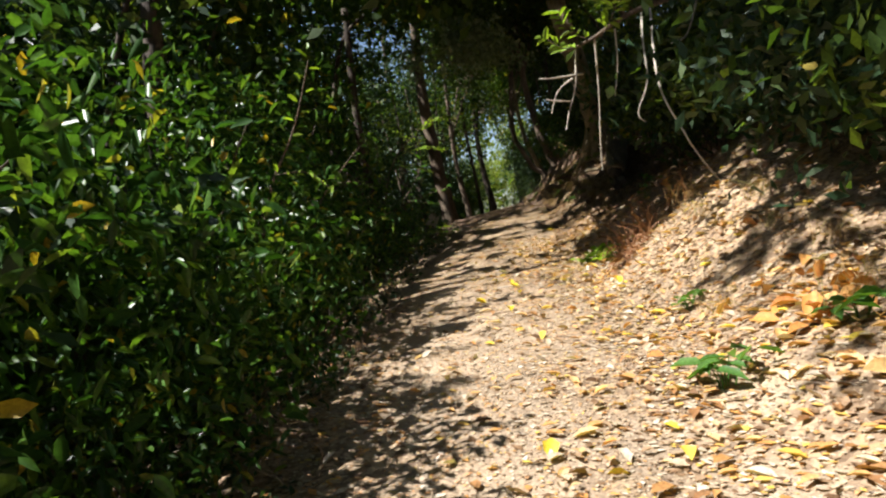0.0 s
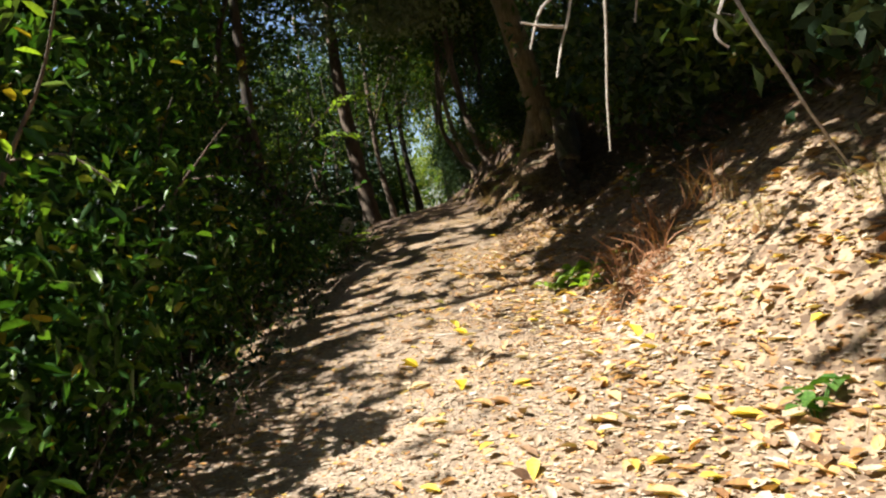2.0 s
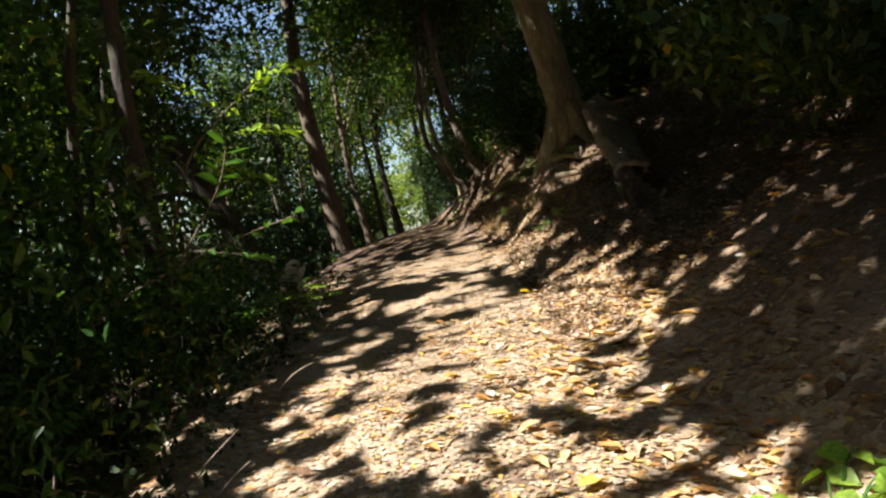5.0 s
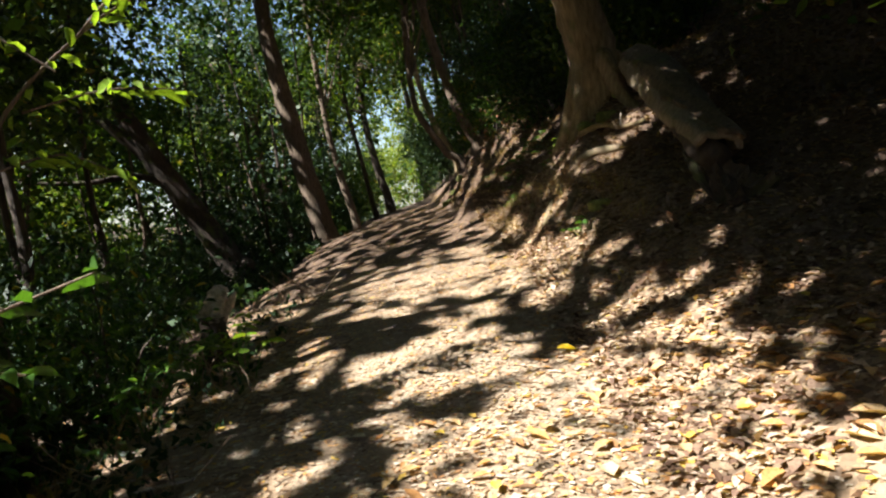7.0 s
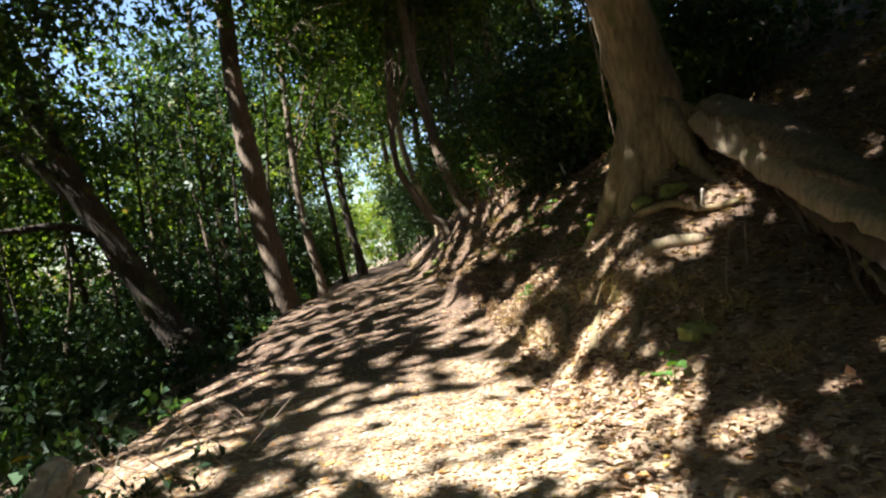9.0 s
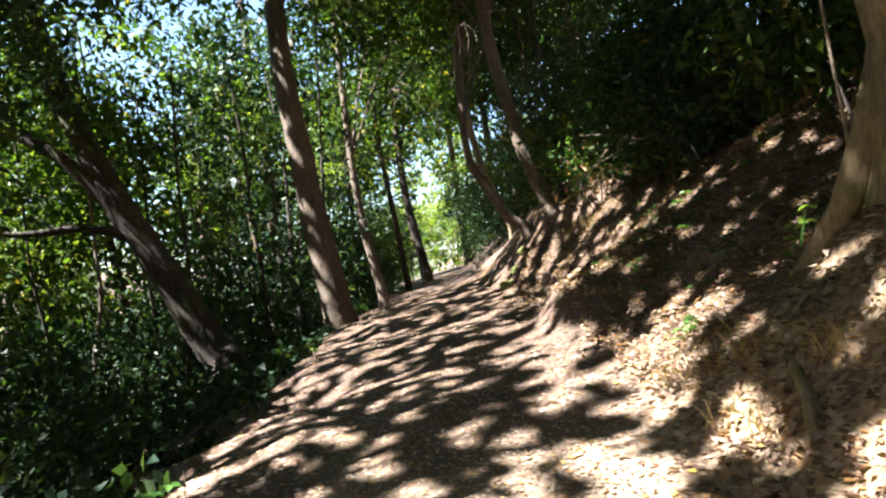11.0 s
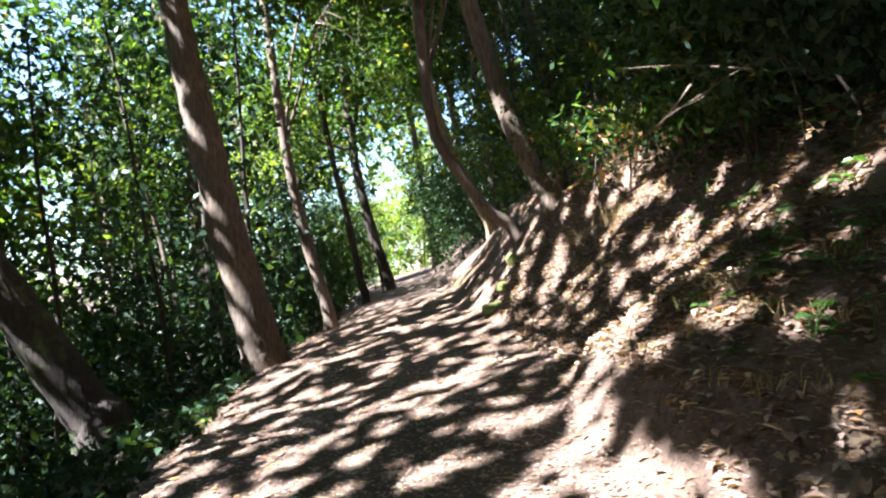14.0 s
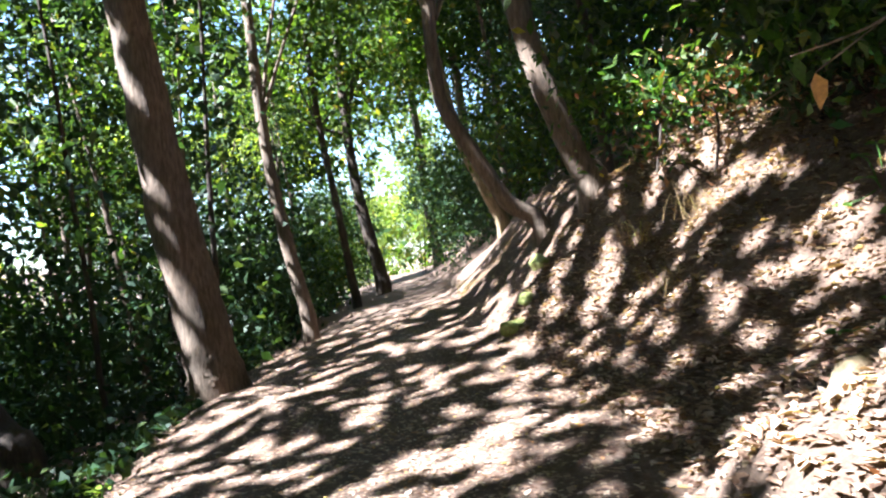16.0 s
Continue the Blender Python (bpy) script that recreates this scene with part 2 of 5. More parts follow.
def tube(points, radii, sides=9, wobble=0.0, seed=0):
    """A tapered, slightly uneven round limb along points."""
    r = np.random.default_rng(seed)
    pts = [Vector(p) for p in points]
    # smooth the line
    fine, frad = [], []
    for i in range(len(pts) - 1):
        p0, p1, p2, p3 = pts[max(i - 1, 0)], pts[i], pts[i + 1], pts[min(i + 2, len(pts) - 1)]
        for k in range(5):
            t = k / 5
            fine.append(0.5 * (2 * p1 + (p2 - p0) * t + (2 * p0 - 5 * p1 + 4 * p2 - p3) * t * t + (3 * p1 - p0 - 3 * p2 + p3) * t ** 3))
            frad.append(radii[i] + (radii[i + 1] - radii[i]) * t)
    fine.append(pts[-1])
    frad.append(radii[-1])
    verts, faces = [], []
    ref = Vector((1, 0.3, 0.1))
    bumps = r.normal(0, wobble, (len(fine), sides)) if wobble else np.zeros((len(fine), sides))
    ridge = r.normal(0, wobble * 1.2, sides) if wobble else np.zeros(sides)
    for i, (p, rad) in enumerate(zip(fine, frad)):
        d = (fine[min(i + 1, len(fine) - 1)] - fine[max(i - 1, 0)]).normalized()
        a = (ref - d * ref.dot(d)).normalized()
        b = d.cross(a)
        ref = a
        for s in range(sides):
            an = 2 * math.pi * s / sides
            verts.append(p + (a * math.cos(an) + b * math.sin(an)) * rad * (1 + bumps[i, s] + ridge[s]))
    for i in range(len(fine) - 1):
        for s in range(sides):
            faces.append((i * sides + s, i * sides + (s + 1) % sides, (i + 1) * sides + (s + 1) % sides, (i + 1) * sides + s))
    faces.append(tuple(range(sides))[::-1])
    faces.append(tuple((len(fine) - 1) * sides + s for s in range(sides)))
    return [tuple(v) for v in verts], faces


def unit(a):
    return a / np.maximum(np.linalg.norm(a, axis=1, keepdims=True), 1e-9)


def leaves(centres, size, r, width=0.42, up=0.8, along=None, simple=False, fold=0.25, flat=0.0):
    """Folded, pointed leaves at centres: vertices and quads. up: how far they face the sky. along: the way they point."""
    n = len(centres)
    L = (np.broadcast_to(size, n) * r.uniform(0.65, 1.3, n))[:, None]
    d = r.normal(0, 1, (n, 3)) if along is None else along + r.normal(0, 0.35, (n, 3))
    d[:, 2] *= (1 - flat)
    d[:, 2] -= 0.15 * (1 - flat)
    d = unit(d)
    nn = r.normal(0, 1, (n, 3)) * (1 - flat) + np.array([0, 0, up + 2 * flat])
    nn = unit(nn - d * np.sum(nn * d, 1, keepdims=True))
    s = np.cross(d, nn)
    w = L * width
    c = centres - d * L / 2
    f = nn * w * fold
    if simple:
        v = np.stack([c, c + d * L * 0.45 + s * w * 0.5 + f, c + d * L, c + d * L * 0.45 - s * w * 0.5 + f], 1)
        return v.reshape(-1, 3), (np.arange(n)[:, None] * 4 + np.array([0, 1, 2, 3])[None])
    droop = -np.array([0, 0, 1.0]) * L * 0.12
    v = np.stack([c, c + d * L * 0.3 + s * w * 0.45 + f, c + d * L * 0.68 + s * w * 0.36 + f, c + d * L + droop,
                  c + d * L * 0.68 - s * w * 0.36 + f, c + d * L * 0.3 - s * w * 0.45 + f], 1)
    q = np.array([[0, 3, 2, 1], [0, 5, 4, 3]])
    return v.reshape(-1, 3), (np.arange(n)[:, None, None] * 6 + q[None]).reshape(-1, 4)


# ---- the trail is kept clear, and canopy leaves are left out to shape the sun flecks ----
TABLE = rng.random((64, 64))


def cloudy(x, y, cell):
    """Smooth value noise in 0..1 with patches about one cell wide."""
    x, y = x / cell, y / cell
    i, j = np.floor(x).astype(int), np.floor(y).astype(int)
    a, b = x - i, y - j
    a, b = a * a * (3 - 2 * a), b * b * (3 - 2 * b)
    p, q, s, t = TABLE[i % 64, j % 64], TABLE[(i + 1) % 64, j % 64], TABLE[i % 64, (j + 1) % 64], TABLE[(i + 1) % 64, (j + 1) % 64]
    return (p * (1 - a) + q * a) * (1 - b) + (s * (1 - a) + t * a) * b


def lands(c):
    """Where the sun throws the shadows of points c on the ground."""
    x, y, z = c[:, 0], c[:, 1], c[:, 2]
    px, py = x, y
    t = np.maximum(z - ground_z(x, y), 0) / TO_SUN.z
    for _ in range(9):
        px, py = x - TO_SUN.x * t, y - TO_SUN.y * t
        t = 0.45 * t + 0.55 * np.maximum(z - ground_z(px, py), 0) / TO_SUN.z
    return px, py


def sunny(px, py):
    """Share of the ground that is wanted in the sun there; openings are cut in the canopy for it."""
    u = px - trail_x(py)
    wav = cloudy(px + 7, py * 1.3, 0.5) - 0.5
    wav = wav + 0.5 * (cloudy(px + 2, py + 5, 0.2) - 0.5)
    f = np.full(len(px), 0.035)

    def zone(where, share):
        f[where] = share

    def spot(cx, cy, rx, ry, share, by_trail=True):
        f[(((u if by_trail else px) - cx) / rx) ** 2 + ((py - cy) / ry) ** 2 + 1.3 * wav < 1] = share

    # dappled trail and slope
    zone((py > 18) & (py < 36) & (u > -2.4) & (u < 1.5), 0.39)
    zone((py > 24.3) & (py < 34) & (u >= 1.5) & (u < 2.7 + wav), 0.4)
    zone((py > 18) & (py <= 24.3) & (u >= 1.5) & (u < 4.5), 0.15)
    zone((py > 9) & (py <= 18) & (u > -0.9) & (u < 1.9), 0.43)
    zone((py > 9) & (py <= 18) & (u > -1.9) & (u <= -0.9), 0.2)
    zone((py > 12.2) & (py <= 16.5) & (u >= 1.9) & (u < 3.4), 0.17)
    zone((py > 6.8) & (py <= 12.2) & (u >= 1.3) & (u < 3.4), 0.12)
    # the open stretch at the start, and what lies sunny beyond it
    lo = np.interp(py, [2, 4, 5.7, 7.4, 7.9, 8.8, 9.3, 10.4, 11.2, 13.5, 14.6], [0.3, 0.05, -0.25, -0.25, 0.2, 0.2, -0.35, -0.35, 0.1, 0.2, 0.6])
    hi = np.interp(py, [2, 6.0, 7.2, 8.4, 9.2, 10.2, 12.0, 12.7, 14.0, 14.6], [2.8, 2.6, 2.4, 1.9, 1.6, 1.3, 1.25, 1.8, 2.05, 1.9])
    zone((py < 14.6) & (u > lo + wav * 0.9) & (u < hi + wav * 0.9), 0.96)
    zone((np.abs(py - 10.8 - 0.25 * (u - 0.3) - 0.3 * wav) < 0.26) & (u < 1.5), 0.3)
    spot(0.65, 17.3, 1.05, 1.05, 0.96)
    spot(1.35, 16.6, 0.45, 0.6, 0.96)
    spot(1.9, 14.4, 0.5, 0.4, 0.8)
    spot(1.95, 18.0, 0.35, 0.5, 0.5)
    spot(0.7, 21.9, 0.55, 0.9, 0.8)
    spot(1.5, 20.5, 0.5, 0.65, 0.85)
    spot(1.78, 21.4, 0.25, 0.25, 0.9)
    spot(0.3, 25.6, 0.5, 0.6, 0.7)
    spot(4.0, 17.85, 0.4, 0.3, 0.7, False)
    # deep shade
    zone((px > 1.95 + 0.9 * wav) & (py > 4.3 + wav) & (py < 5.9 + wav), 0.06)
    zone((px > 2.15 + 0.9 * wav) & (py < 6.3 + wav), 0.13)
    zone((px > 1.45 + 0.6 * wav) & (py < 3.9 + wav), 0.3)
    zone((px > 3.12 + 0.3 * wav) & (py > 21.75 + 0.6 * wav) & (py < 24.4 + 0.6 * wav) & (px < 4.8), 0.16)
    spot(3.3, 23.9, 0.28, 0.45, 0.7, False)
    zone((px > 3.75 + 0.5 * wav) & (py > 13.4) & (py < 19.2) & ~((np.abs(px - 4.0) < 0.4) & (np.abs(py - 17.85) < 0.3)), 0.05)
    return f


# points wanted in full sun, with the width of the gap cut in the canopy for each
GAPS = [((-1.2, 9.5, 3.5), 0.9), ((-1.7, 3.3, 2.3), 0.85), ((-1.8, 5.5, 2.5), 0.85), ((-1.5, 8.3, 2.9), 0.8), ((-0.2, 14.5, 3.1), 0.7), ((1.45, 6.8, 2.8), 0.5),
        ((4.8, 62.0, 6.0), 5.0), ((-4.4, 39.5, 6.0), 2.4), ((-8.4, 37.5, 4.5), 2.4), ((-1.4, 44.0, 6.5), 2.0), ((3.4, 36.0, 4.5), 1.0), ((5.2, 27.8, 4.0), 0.8)]


def in_gap(c):
    out = np.zeros(len(c), bool)
    for p, wide in GAPS:
        k = (c[:, 2] - p[2]) / TO_SUN.z
        out |= (np.hypot(c[:, 0] - TO_SUN.x * k - p[0], c[:, 1] - TO_SUN.y * k - p[1]) < wide * (0.7 + 0.6 * cloudy(c[:, 1] + c[:, 2], c[:, 0], 0.5))) & (k > 0.5)
    return out


def flecks(px, py, f):
    """Round openings, one to a cell, that together let the share f of the sun through; beyond nine tenths all is open."""
    cx, cy = 0.29, 0.40
    f = np.where(f < 0.9, f * (0.45 + 1.1 * cloudy(px + 31, py + 17, 0.9)), f)
    px = px + 0.55 * np.maximum(px - trail_x(py) - 1.2, 0)     # as round on the steep bank as on the trail
    i, j = np.floor(px / cx).astype(int), np.floor(py / cy).astype(int)
    lit = f >= 0.9
    for di in (-1, 0, 1):
        for dj in (-1, 0, 1):
            a, b = i + di, j + dj
            qx = (a + 0.1 + 0.8 * TABLE[a % 64, b % 64]) * cx
            qy = (b + 0.1 + 0.8 * TABLE[(a + 23) % 64, (b + 41) % 64]) * cy
            rad = cx * 0.74 * np.sqrt(np.maximum(f, 0)) * (0.5 + TABLE[(a + 5) % 64, (b + 51) % 64])
            lit |= np.hypot(px - qx, (py - qy) * 0.8) < rad
    return lit


def kept(c, r):
    """Leaves that stay: those that do not stand in an opening cut for the sun."""
    px, py = lands(c)
    f = sunny(px, py)
    u, h = c[:, 0] - trail_x(c[:, 1]), c[:, 2] - ground_z(c[:, 0], c[:, 1])
    # the tops of the bushes beside the start of the trail are thinned to let sun in
    loose = (u < -0.8) & (u > -6) & (c[:, 1] < 11) & (h > 1.9) & (h < 5.5) & (cloudy(c[:, 0] + 0.7 * c[:, 2], c[:, 1] + 0.5 * c[:, 2], 0.33) > 0.56)
    lit = flecks(px, py, f)
    return ~(lit | loose | in_gap(c)) | (r.random(len(c)) < 0.015)


def clear_of_walker(c, margin=1.0):
    """Leaves that would brush the walker are left out."""
    u = c[:, 0] - trail_x(c[:, 1])
    h = c[:, 2] - trail_z(c[:, 1])
    inside = (np.abs(u + 0.05) < margin) & (h < 2.6) & (c[:, 1] > -6) & (c[:, 1] < 60)
    return ~inside


def vista(c):
    """The bright gap above the far end of the trail."""
    d = np.maximum(c[:, 1] - 21.7, 1)
    a = (c[:, 0] - 1.9) / d - 0.070 + 0.016 * (cloudy(c[:, 2], c[:, 1], 1.3) - 0.5)
    e = (c[:, 2] - 3.0) / d - 0.095
    return ~((d > 13) & (d < 37) & ((a / 0.026) ** 2 + (e / 0.048) ** 2 < 0.5 + 0.9 * cloudy(c[:, 0] + 5, c[:, 2] + c[:, 1], 0.9)))

# ---- ground ----
def spaced(lo, a, b, hi, fine):
    inner = list(np.arange(a, b, fine))
    out, step = [], fine
    p = b
    while p < hi:
        out.append(p)
        step *= 1.18
        p += step
    out.append(hi)
    back, step, p = [], fine, a
    while p > lo:
        step *= 1.18
        p -= step
        back.append(max(p, lo))
    return np.array(back[::-1] + inner + out)


def build_ground():
    gx = spaced(-320, -5, 8, 320, 0.10)
    gy = spaced(-120, -2, 38, 420, 0.12)
    X, Y = np.meshgrid(gx, gy)
    Z = ground_z(X, Y)
    nx, ny = len(gx), len(gy)
    i = np.arange(nx * ny).reshape(ny, nx)
    f = np.stack([i[:-1, :-1], i[:-1, 1:], i[1:, 1:], i[1:, :-1]], -1).reshape(-1, 4)
    me = mesh_of("ground", np.stack([X, Y, Z], -1).reshape(-1, 3), f, GROUND, True)
    u = X - trail_x(Y)
    w = np.clip((1.15 - np.abs(u - 0.1) + lumps(X * 3, Y * 3) * 9) / 0.6, 0, 1) * 0.85
    at = me.attributes.new("tread", "FLOAT", "POINT")
    at.data.foreach_set("value", w.astype(np.float32).ravel())
    du = me.attributes.new("duff", "FLOAT", "POINT")
    du.data.foreach_set("value", np.clip(np.maximum(np.maximum((Y - 17.5 + 5 * (cloudy(X, Y, 0.9) - 0.5)) / 5, np.minimum((u - 1.8) / 1.2, (Y - 8) / 3)), -u - 1.6), 0, 0.9).astype(np.float32).ravel())
    return tagged(new("ground", me), "leaf-strewn brown soil slope with a trodden dirt trail", "ground", kind="structure")


ground = build_ground()


def local(v, at):
    return np.asarray(v, float) - np.asarray(at, float)


# ---- trees ----
def crown_leaves(clumps, per, spread, size, r, simple=True, up=0.8, width=0.42):
    c = np.repeat(clumps, per, 0)
    c = c + r.normal(0, 1, c.shape) * np.array([spread, spread, spread * 0.6])
    c = c[clear_of_walker(c, 0.9)]
    c = c[kept(c, r) & vista(c)]
    c = c[c[:, 2] > ground_z(c[:, 0], c[:, 1]) + 0.03]
    if not len(c):
        c = clumps[:1]
    return leaves(c, size, r, width, up, simple=simple)


def tree(base, line, radii, crown, label, bark=BARK, leaf=CANOPY, clumps=70, per=70, size=0.21, limbs=6, seed=0, group="trail-side trees", spread=0.42, forks=()):
    """Trunk along line (offsets from the base), limbs into the crown, and a crown of separate leaves.
    crown: centre as an offset from the base, and three half-widths."""
    r = np.random.default_rng(seed + 100)
    at = np.array([base[0], base[1], gz(*base)])
    t = thing("tree", at, label, "tree", group)
    pts = [(0, 0, -0.9), (0, 0, 0.12)] + [p for p in line]
    rad = [radii[0] * 1.55, radii[0] * 1.18] + list(np.linspace(radii[0], radii[1], len(line)))
    part("trunk", mesh_of("trunk", *tube(pts, rad, 14, 0.05, seed), bark, True), t)
    cc, cw = np.array(crown[0], float), np.array(crown[1], float)
    k = r.normal(0, 1, (clumps * 2, 3))
    k = unit(k) * (r.random((len(k), 1)) ** 0.45) * cw * (1 + 0.25 * np.sin(k[:, :1] * 5)) + cc
    k = k[:clumps]
    for i in range(min(limbs, len(k))):
        j = int(r.integers(len(line) // 2, len(line)))
        s = Vector(line[j])
        e = Vector(k[i])
        m = (s + e) / 2 + Vector(r.normal(0, 0.25, 3))
        q = np.array([tuple(m)]) + at
        if not clear_of_walker(q, 1.1)[0] or not clear_of_walker(np.array([tuple(e)]) + at, 1.1)[0]:
            continue
        ends = lands(np.array([tuple(m), tuple(e), tuple((s + m) / 2)]) + at)
        if np.max(sunny(*ends)) > 0.15:
            continue
        rr = np.interp(j, [0, len(line) - 1], radii) * 0.4
        part("limb", mesh_of("limb", *tube([s, m, e], [rr, rr * 0.6, 0.012], 7, 0.04, seed + i), bark, True), t)
    for i, (fl, fr) in enumerate(forks):
        part("limb", mesh_of("limb", *tube(fl, list(np.linspace(fr, fr * 0.3, len(fl))), 9, 0.06, seed + 70 + i), bark, True), t)
    if len(k):
        v, f = crown_leaves(k + at, per, spread, size, r, width=0.5)
        part("crown", mesh_of("crown", local(v, at), f, leaf), t)
    return t


tree((4.2, 18.95), [(-0.02, 0, 0.5), (-0.18, 0, 1.2), (-0.5, 0, 2.4), (-0.9, 0.1, 4.0), (-1.1, 0.3, 6.5), (-1.0, 0.5, 9.5)], (0.29, 0.2), ((0.5, 1, 8), (4, 4, 3)),
     "large pale brown tree trunk leaning out from the bank", BARK_PALE, CANOPY, 90, seed=1)
tree((0.35, 30.8), [(-0.08, 0, 0.6), (-0.35, 0, 2.0), (-0.62, 0, 3.8), (-0.9, 0.1, 5.8), (-1.0, 0.3, 8.5), (-0.9, 0.3, 11)], (0.31, 0.15), ((-0.9, 0, 9), (3.5, 3.5, 3.2)),
     "straight brown tree with dappled bark at the trail's edge", BARK, CANOPY, 90, seed=2)
tree((-2.0, 30.6), [(-0.25, 0, 0.5), (-0.8, 0, 1.5), (-1.4, 0, 2.6), (-2.1, 0, 3.9), (-2.95, 0, 5.8), (-3.6, 0.1, 8)], (0.36, 0.2), ((-3.5, 0, 8), (3.5, 3.5, 2.8)),
     "dark leaning tree with peeling bark below the trail", BARK_DARK, CANOPY, 80, seed=3,
     forks=[([(-1.9, 0, 3.4), (-2.9, -0.1, 4.5), (-4.0, -0.2, 5.2), (-5.4, -0.3, 5.8)], 0.2), ([(-1.5, 0, 2.8), (-2.4, -0.3, 3.1), (-3.6, -0.6, 3.05), (-5.0, -0.9, 3.2)], 0.12), ([(-1.1, 0, 2.1), (-0.8, -0.2, 2.5), (-0.5, -0.3, 2.5), (-0.3, -0.3, 2.3)], 0.03)])
tree((4.62, 29.1), [(-0.15, 0, 0.4), (-0.45, 0, 1.2), (-0.7, 0, 2.1), (-1.0, 0, 3.5), (-1.2, 0.2, 6), (-1.2, 0.2, 9)], (0.135, 0.09), ((-0.5, 0, 7.5), (3, 3, 2.8)),
     "slim brown tree leaning from the bank top", BARK, CANOPY, 70, seed=4)
tree((4.4, 30.4), [(-0.4, 0, 0.45), (-0.8, 0, 1.1), (-1.12, 0, 1.7), (-1.2, 0, 2.5), (-1.2, 0, 3.6), (-1.0, 0.2, 6.5)], (0.105, 0.07), ((-1.0, 0, 7), (2.5, 2.5, 2.5)),
     "thin brown tree bent over from the bank", BARK, CANOPY, 50, seed=5)
tree((5.0, 29.6), [(-0.05, 0, 0.6), (-0.12, 0, 1.6), (-0.3, 0, 3), (-0.4, 0, 5.5)], (0.06, 0.04), ((-0.4, 0, 5.5), (1.5, 1.5, 1.6)),
     "thin dark sapling on the bank top", BARK_DARK, CANOPY, 25, seed=6)
tree((5.2, 36.0), [(-0.3, 0, 0.8), (-0.8, 0, 2), (-1.2, 0, 4), (-1.4, 0, 7)], (0.13, 0.08), ((-1, 0, 7.5), (2.8, 2.8, 3)),
     "slim pale tree leaning beside the trail", BARK_PALE, CANOPY, 60, seed=7)
tree((1.3, 34.7), [(-0.1, 0, 0.8), (-0.35, 0, 2), (-0.6, 0, 4), (-0.8, 0, 8)], (0.13, 0.08), ((-0.6, 0, 8), (2.8, 2.8, 3.2)),
     "slim brown tree at the trail's lower edge", BARK, CANOPY, 60, seed=8)
tree((3.0, 42.0), [(-0.1, 0, 0.8), (-0.45, 0, 2.4), (-0.7, 0, 4.5), (-0.9, 0, 9)], (0.19, 0.1), ((-0.6, 0, 8.5), (3.2, 3.2, 3.2)),
     "dark tree standing far along the trail", BARK_DARK, CANOPY, 60, seed=9)
tree((2.2, 39.7), [(-0.1, 0, 0.8), (-0.3, 0, 2.4), (-0.6, 0, 4.5), (-0.8, 0, 7)], (0.10, 0.06), ((-0.6, 0, 7), (2, 2, 2.5)),
     "thin dark tree far along the trail", BARK_DARK, CANOPY, 40, seed=10)
tree((-1.45, 15.3), [(0, 0, 0.5), (-0.06, 0, 1.5), (-0.2, 0, 3), (-0.3, 0, 5.5)], (0.12, 0.07), ((-1.2, 0, 5.5), (2.2, 2.2, 2.2)),
     "slim dark tree among the laurel bushes", BARK_DARK, LAUREL, 45, seed=11)

tree((-2.3, 15.4), [(0, 0, 0.8), (0.05, 0, 2.2), (0.15, 0, 3.8), (0.5, -0.1, 5.2), (1.4, -0.4, 5.7), (2.6, -0.6, 5.5)], (0.07, 0.015), ((2.95, -0.7, 4.6), (1.2, 0.7, 0.5)),
     "slender tree with grey-green sunlit leaves over the trail", BARK_DARK, GREYLEAF, 60, 60, 0.12, 3, seed=12, spread=0.22)

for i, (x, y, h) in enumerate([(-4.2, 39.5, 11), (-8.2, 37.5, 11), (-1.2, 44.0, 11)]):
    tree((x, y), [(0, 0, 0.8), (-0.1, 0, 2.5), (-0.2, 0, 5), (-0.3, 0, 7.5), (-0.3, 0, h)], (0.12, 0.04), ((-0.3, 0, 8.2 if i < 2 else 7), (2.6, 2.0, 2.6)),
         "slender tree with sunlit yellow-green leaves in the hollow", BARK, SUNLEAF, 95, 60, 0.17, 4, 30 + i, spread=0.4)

for i, (x, y, oz) in enumerate([(-3.4, 20.6, 6.4), (-4.6, 23.2, 6.8), (-5.6, 26.0, 7.4), (-3.8, 25.0, 8.0), (-6.2, 22.0, 8.0)]):
    tree((x, y), [(0, 0, 0.8), (0.05, 0, 2.5), (-0.05, 0, 4), (0.1, 0, oz), (0.1, 0, oz + 1.5)], (0.09, 0.02), ((0, 0, oz), (2.0, 2.0, 2.2)),
         "slender dark tree in the hollow beside the trail", BARK_DARK, DIM if i % 2 else CANOPY, 100, 60, 0.17, 4, 150 + i, spread=0.4)

# the wood around: below the trail, above it and beyond
# the last three are added up-sun to shade the hollow
spots = [(-6.4, 9.8), (-4.2, 13.5), (-7.0, 26.5), (-5.0, 35.0), (-1.5, 38.5), (-8.5, 34.0), (-12, 33), (-9, 41), (-4, 45),
         (0.5, 48), (5.5, 49), (-13, 38), (7.5, 2.0), (6.2, 7.5), (8.5, 12.0), (7.0, 16.0), (8.8, 21.0), (7.6, 25.5), (9.6, 31.0), (7.2, 35.5), (8.5, 41.0), (11, 46),
         (-9, -6), (6, -4), (-3.4, 9.0), (5.8, 13.4), (6.6, 3.6), (-10.5, 45), (9.4, 23.6), (-7, 12.5), (10.5, 36), (6.4, 45), (-15, 40), (-13.5, 15), (-14, 20.5), (-14, 26)]
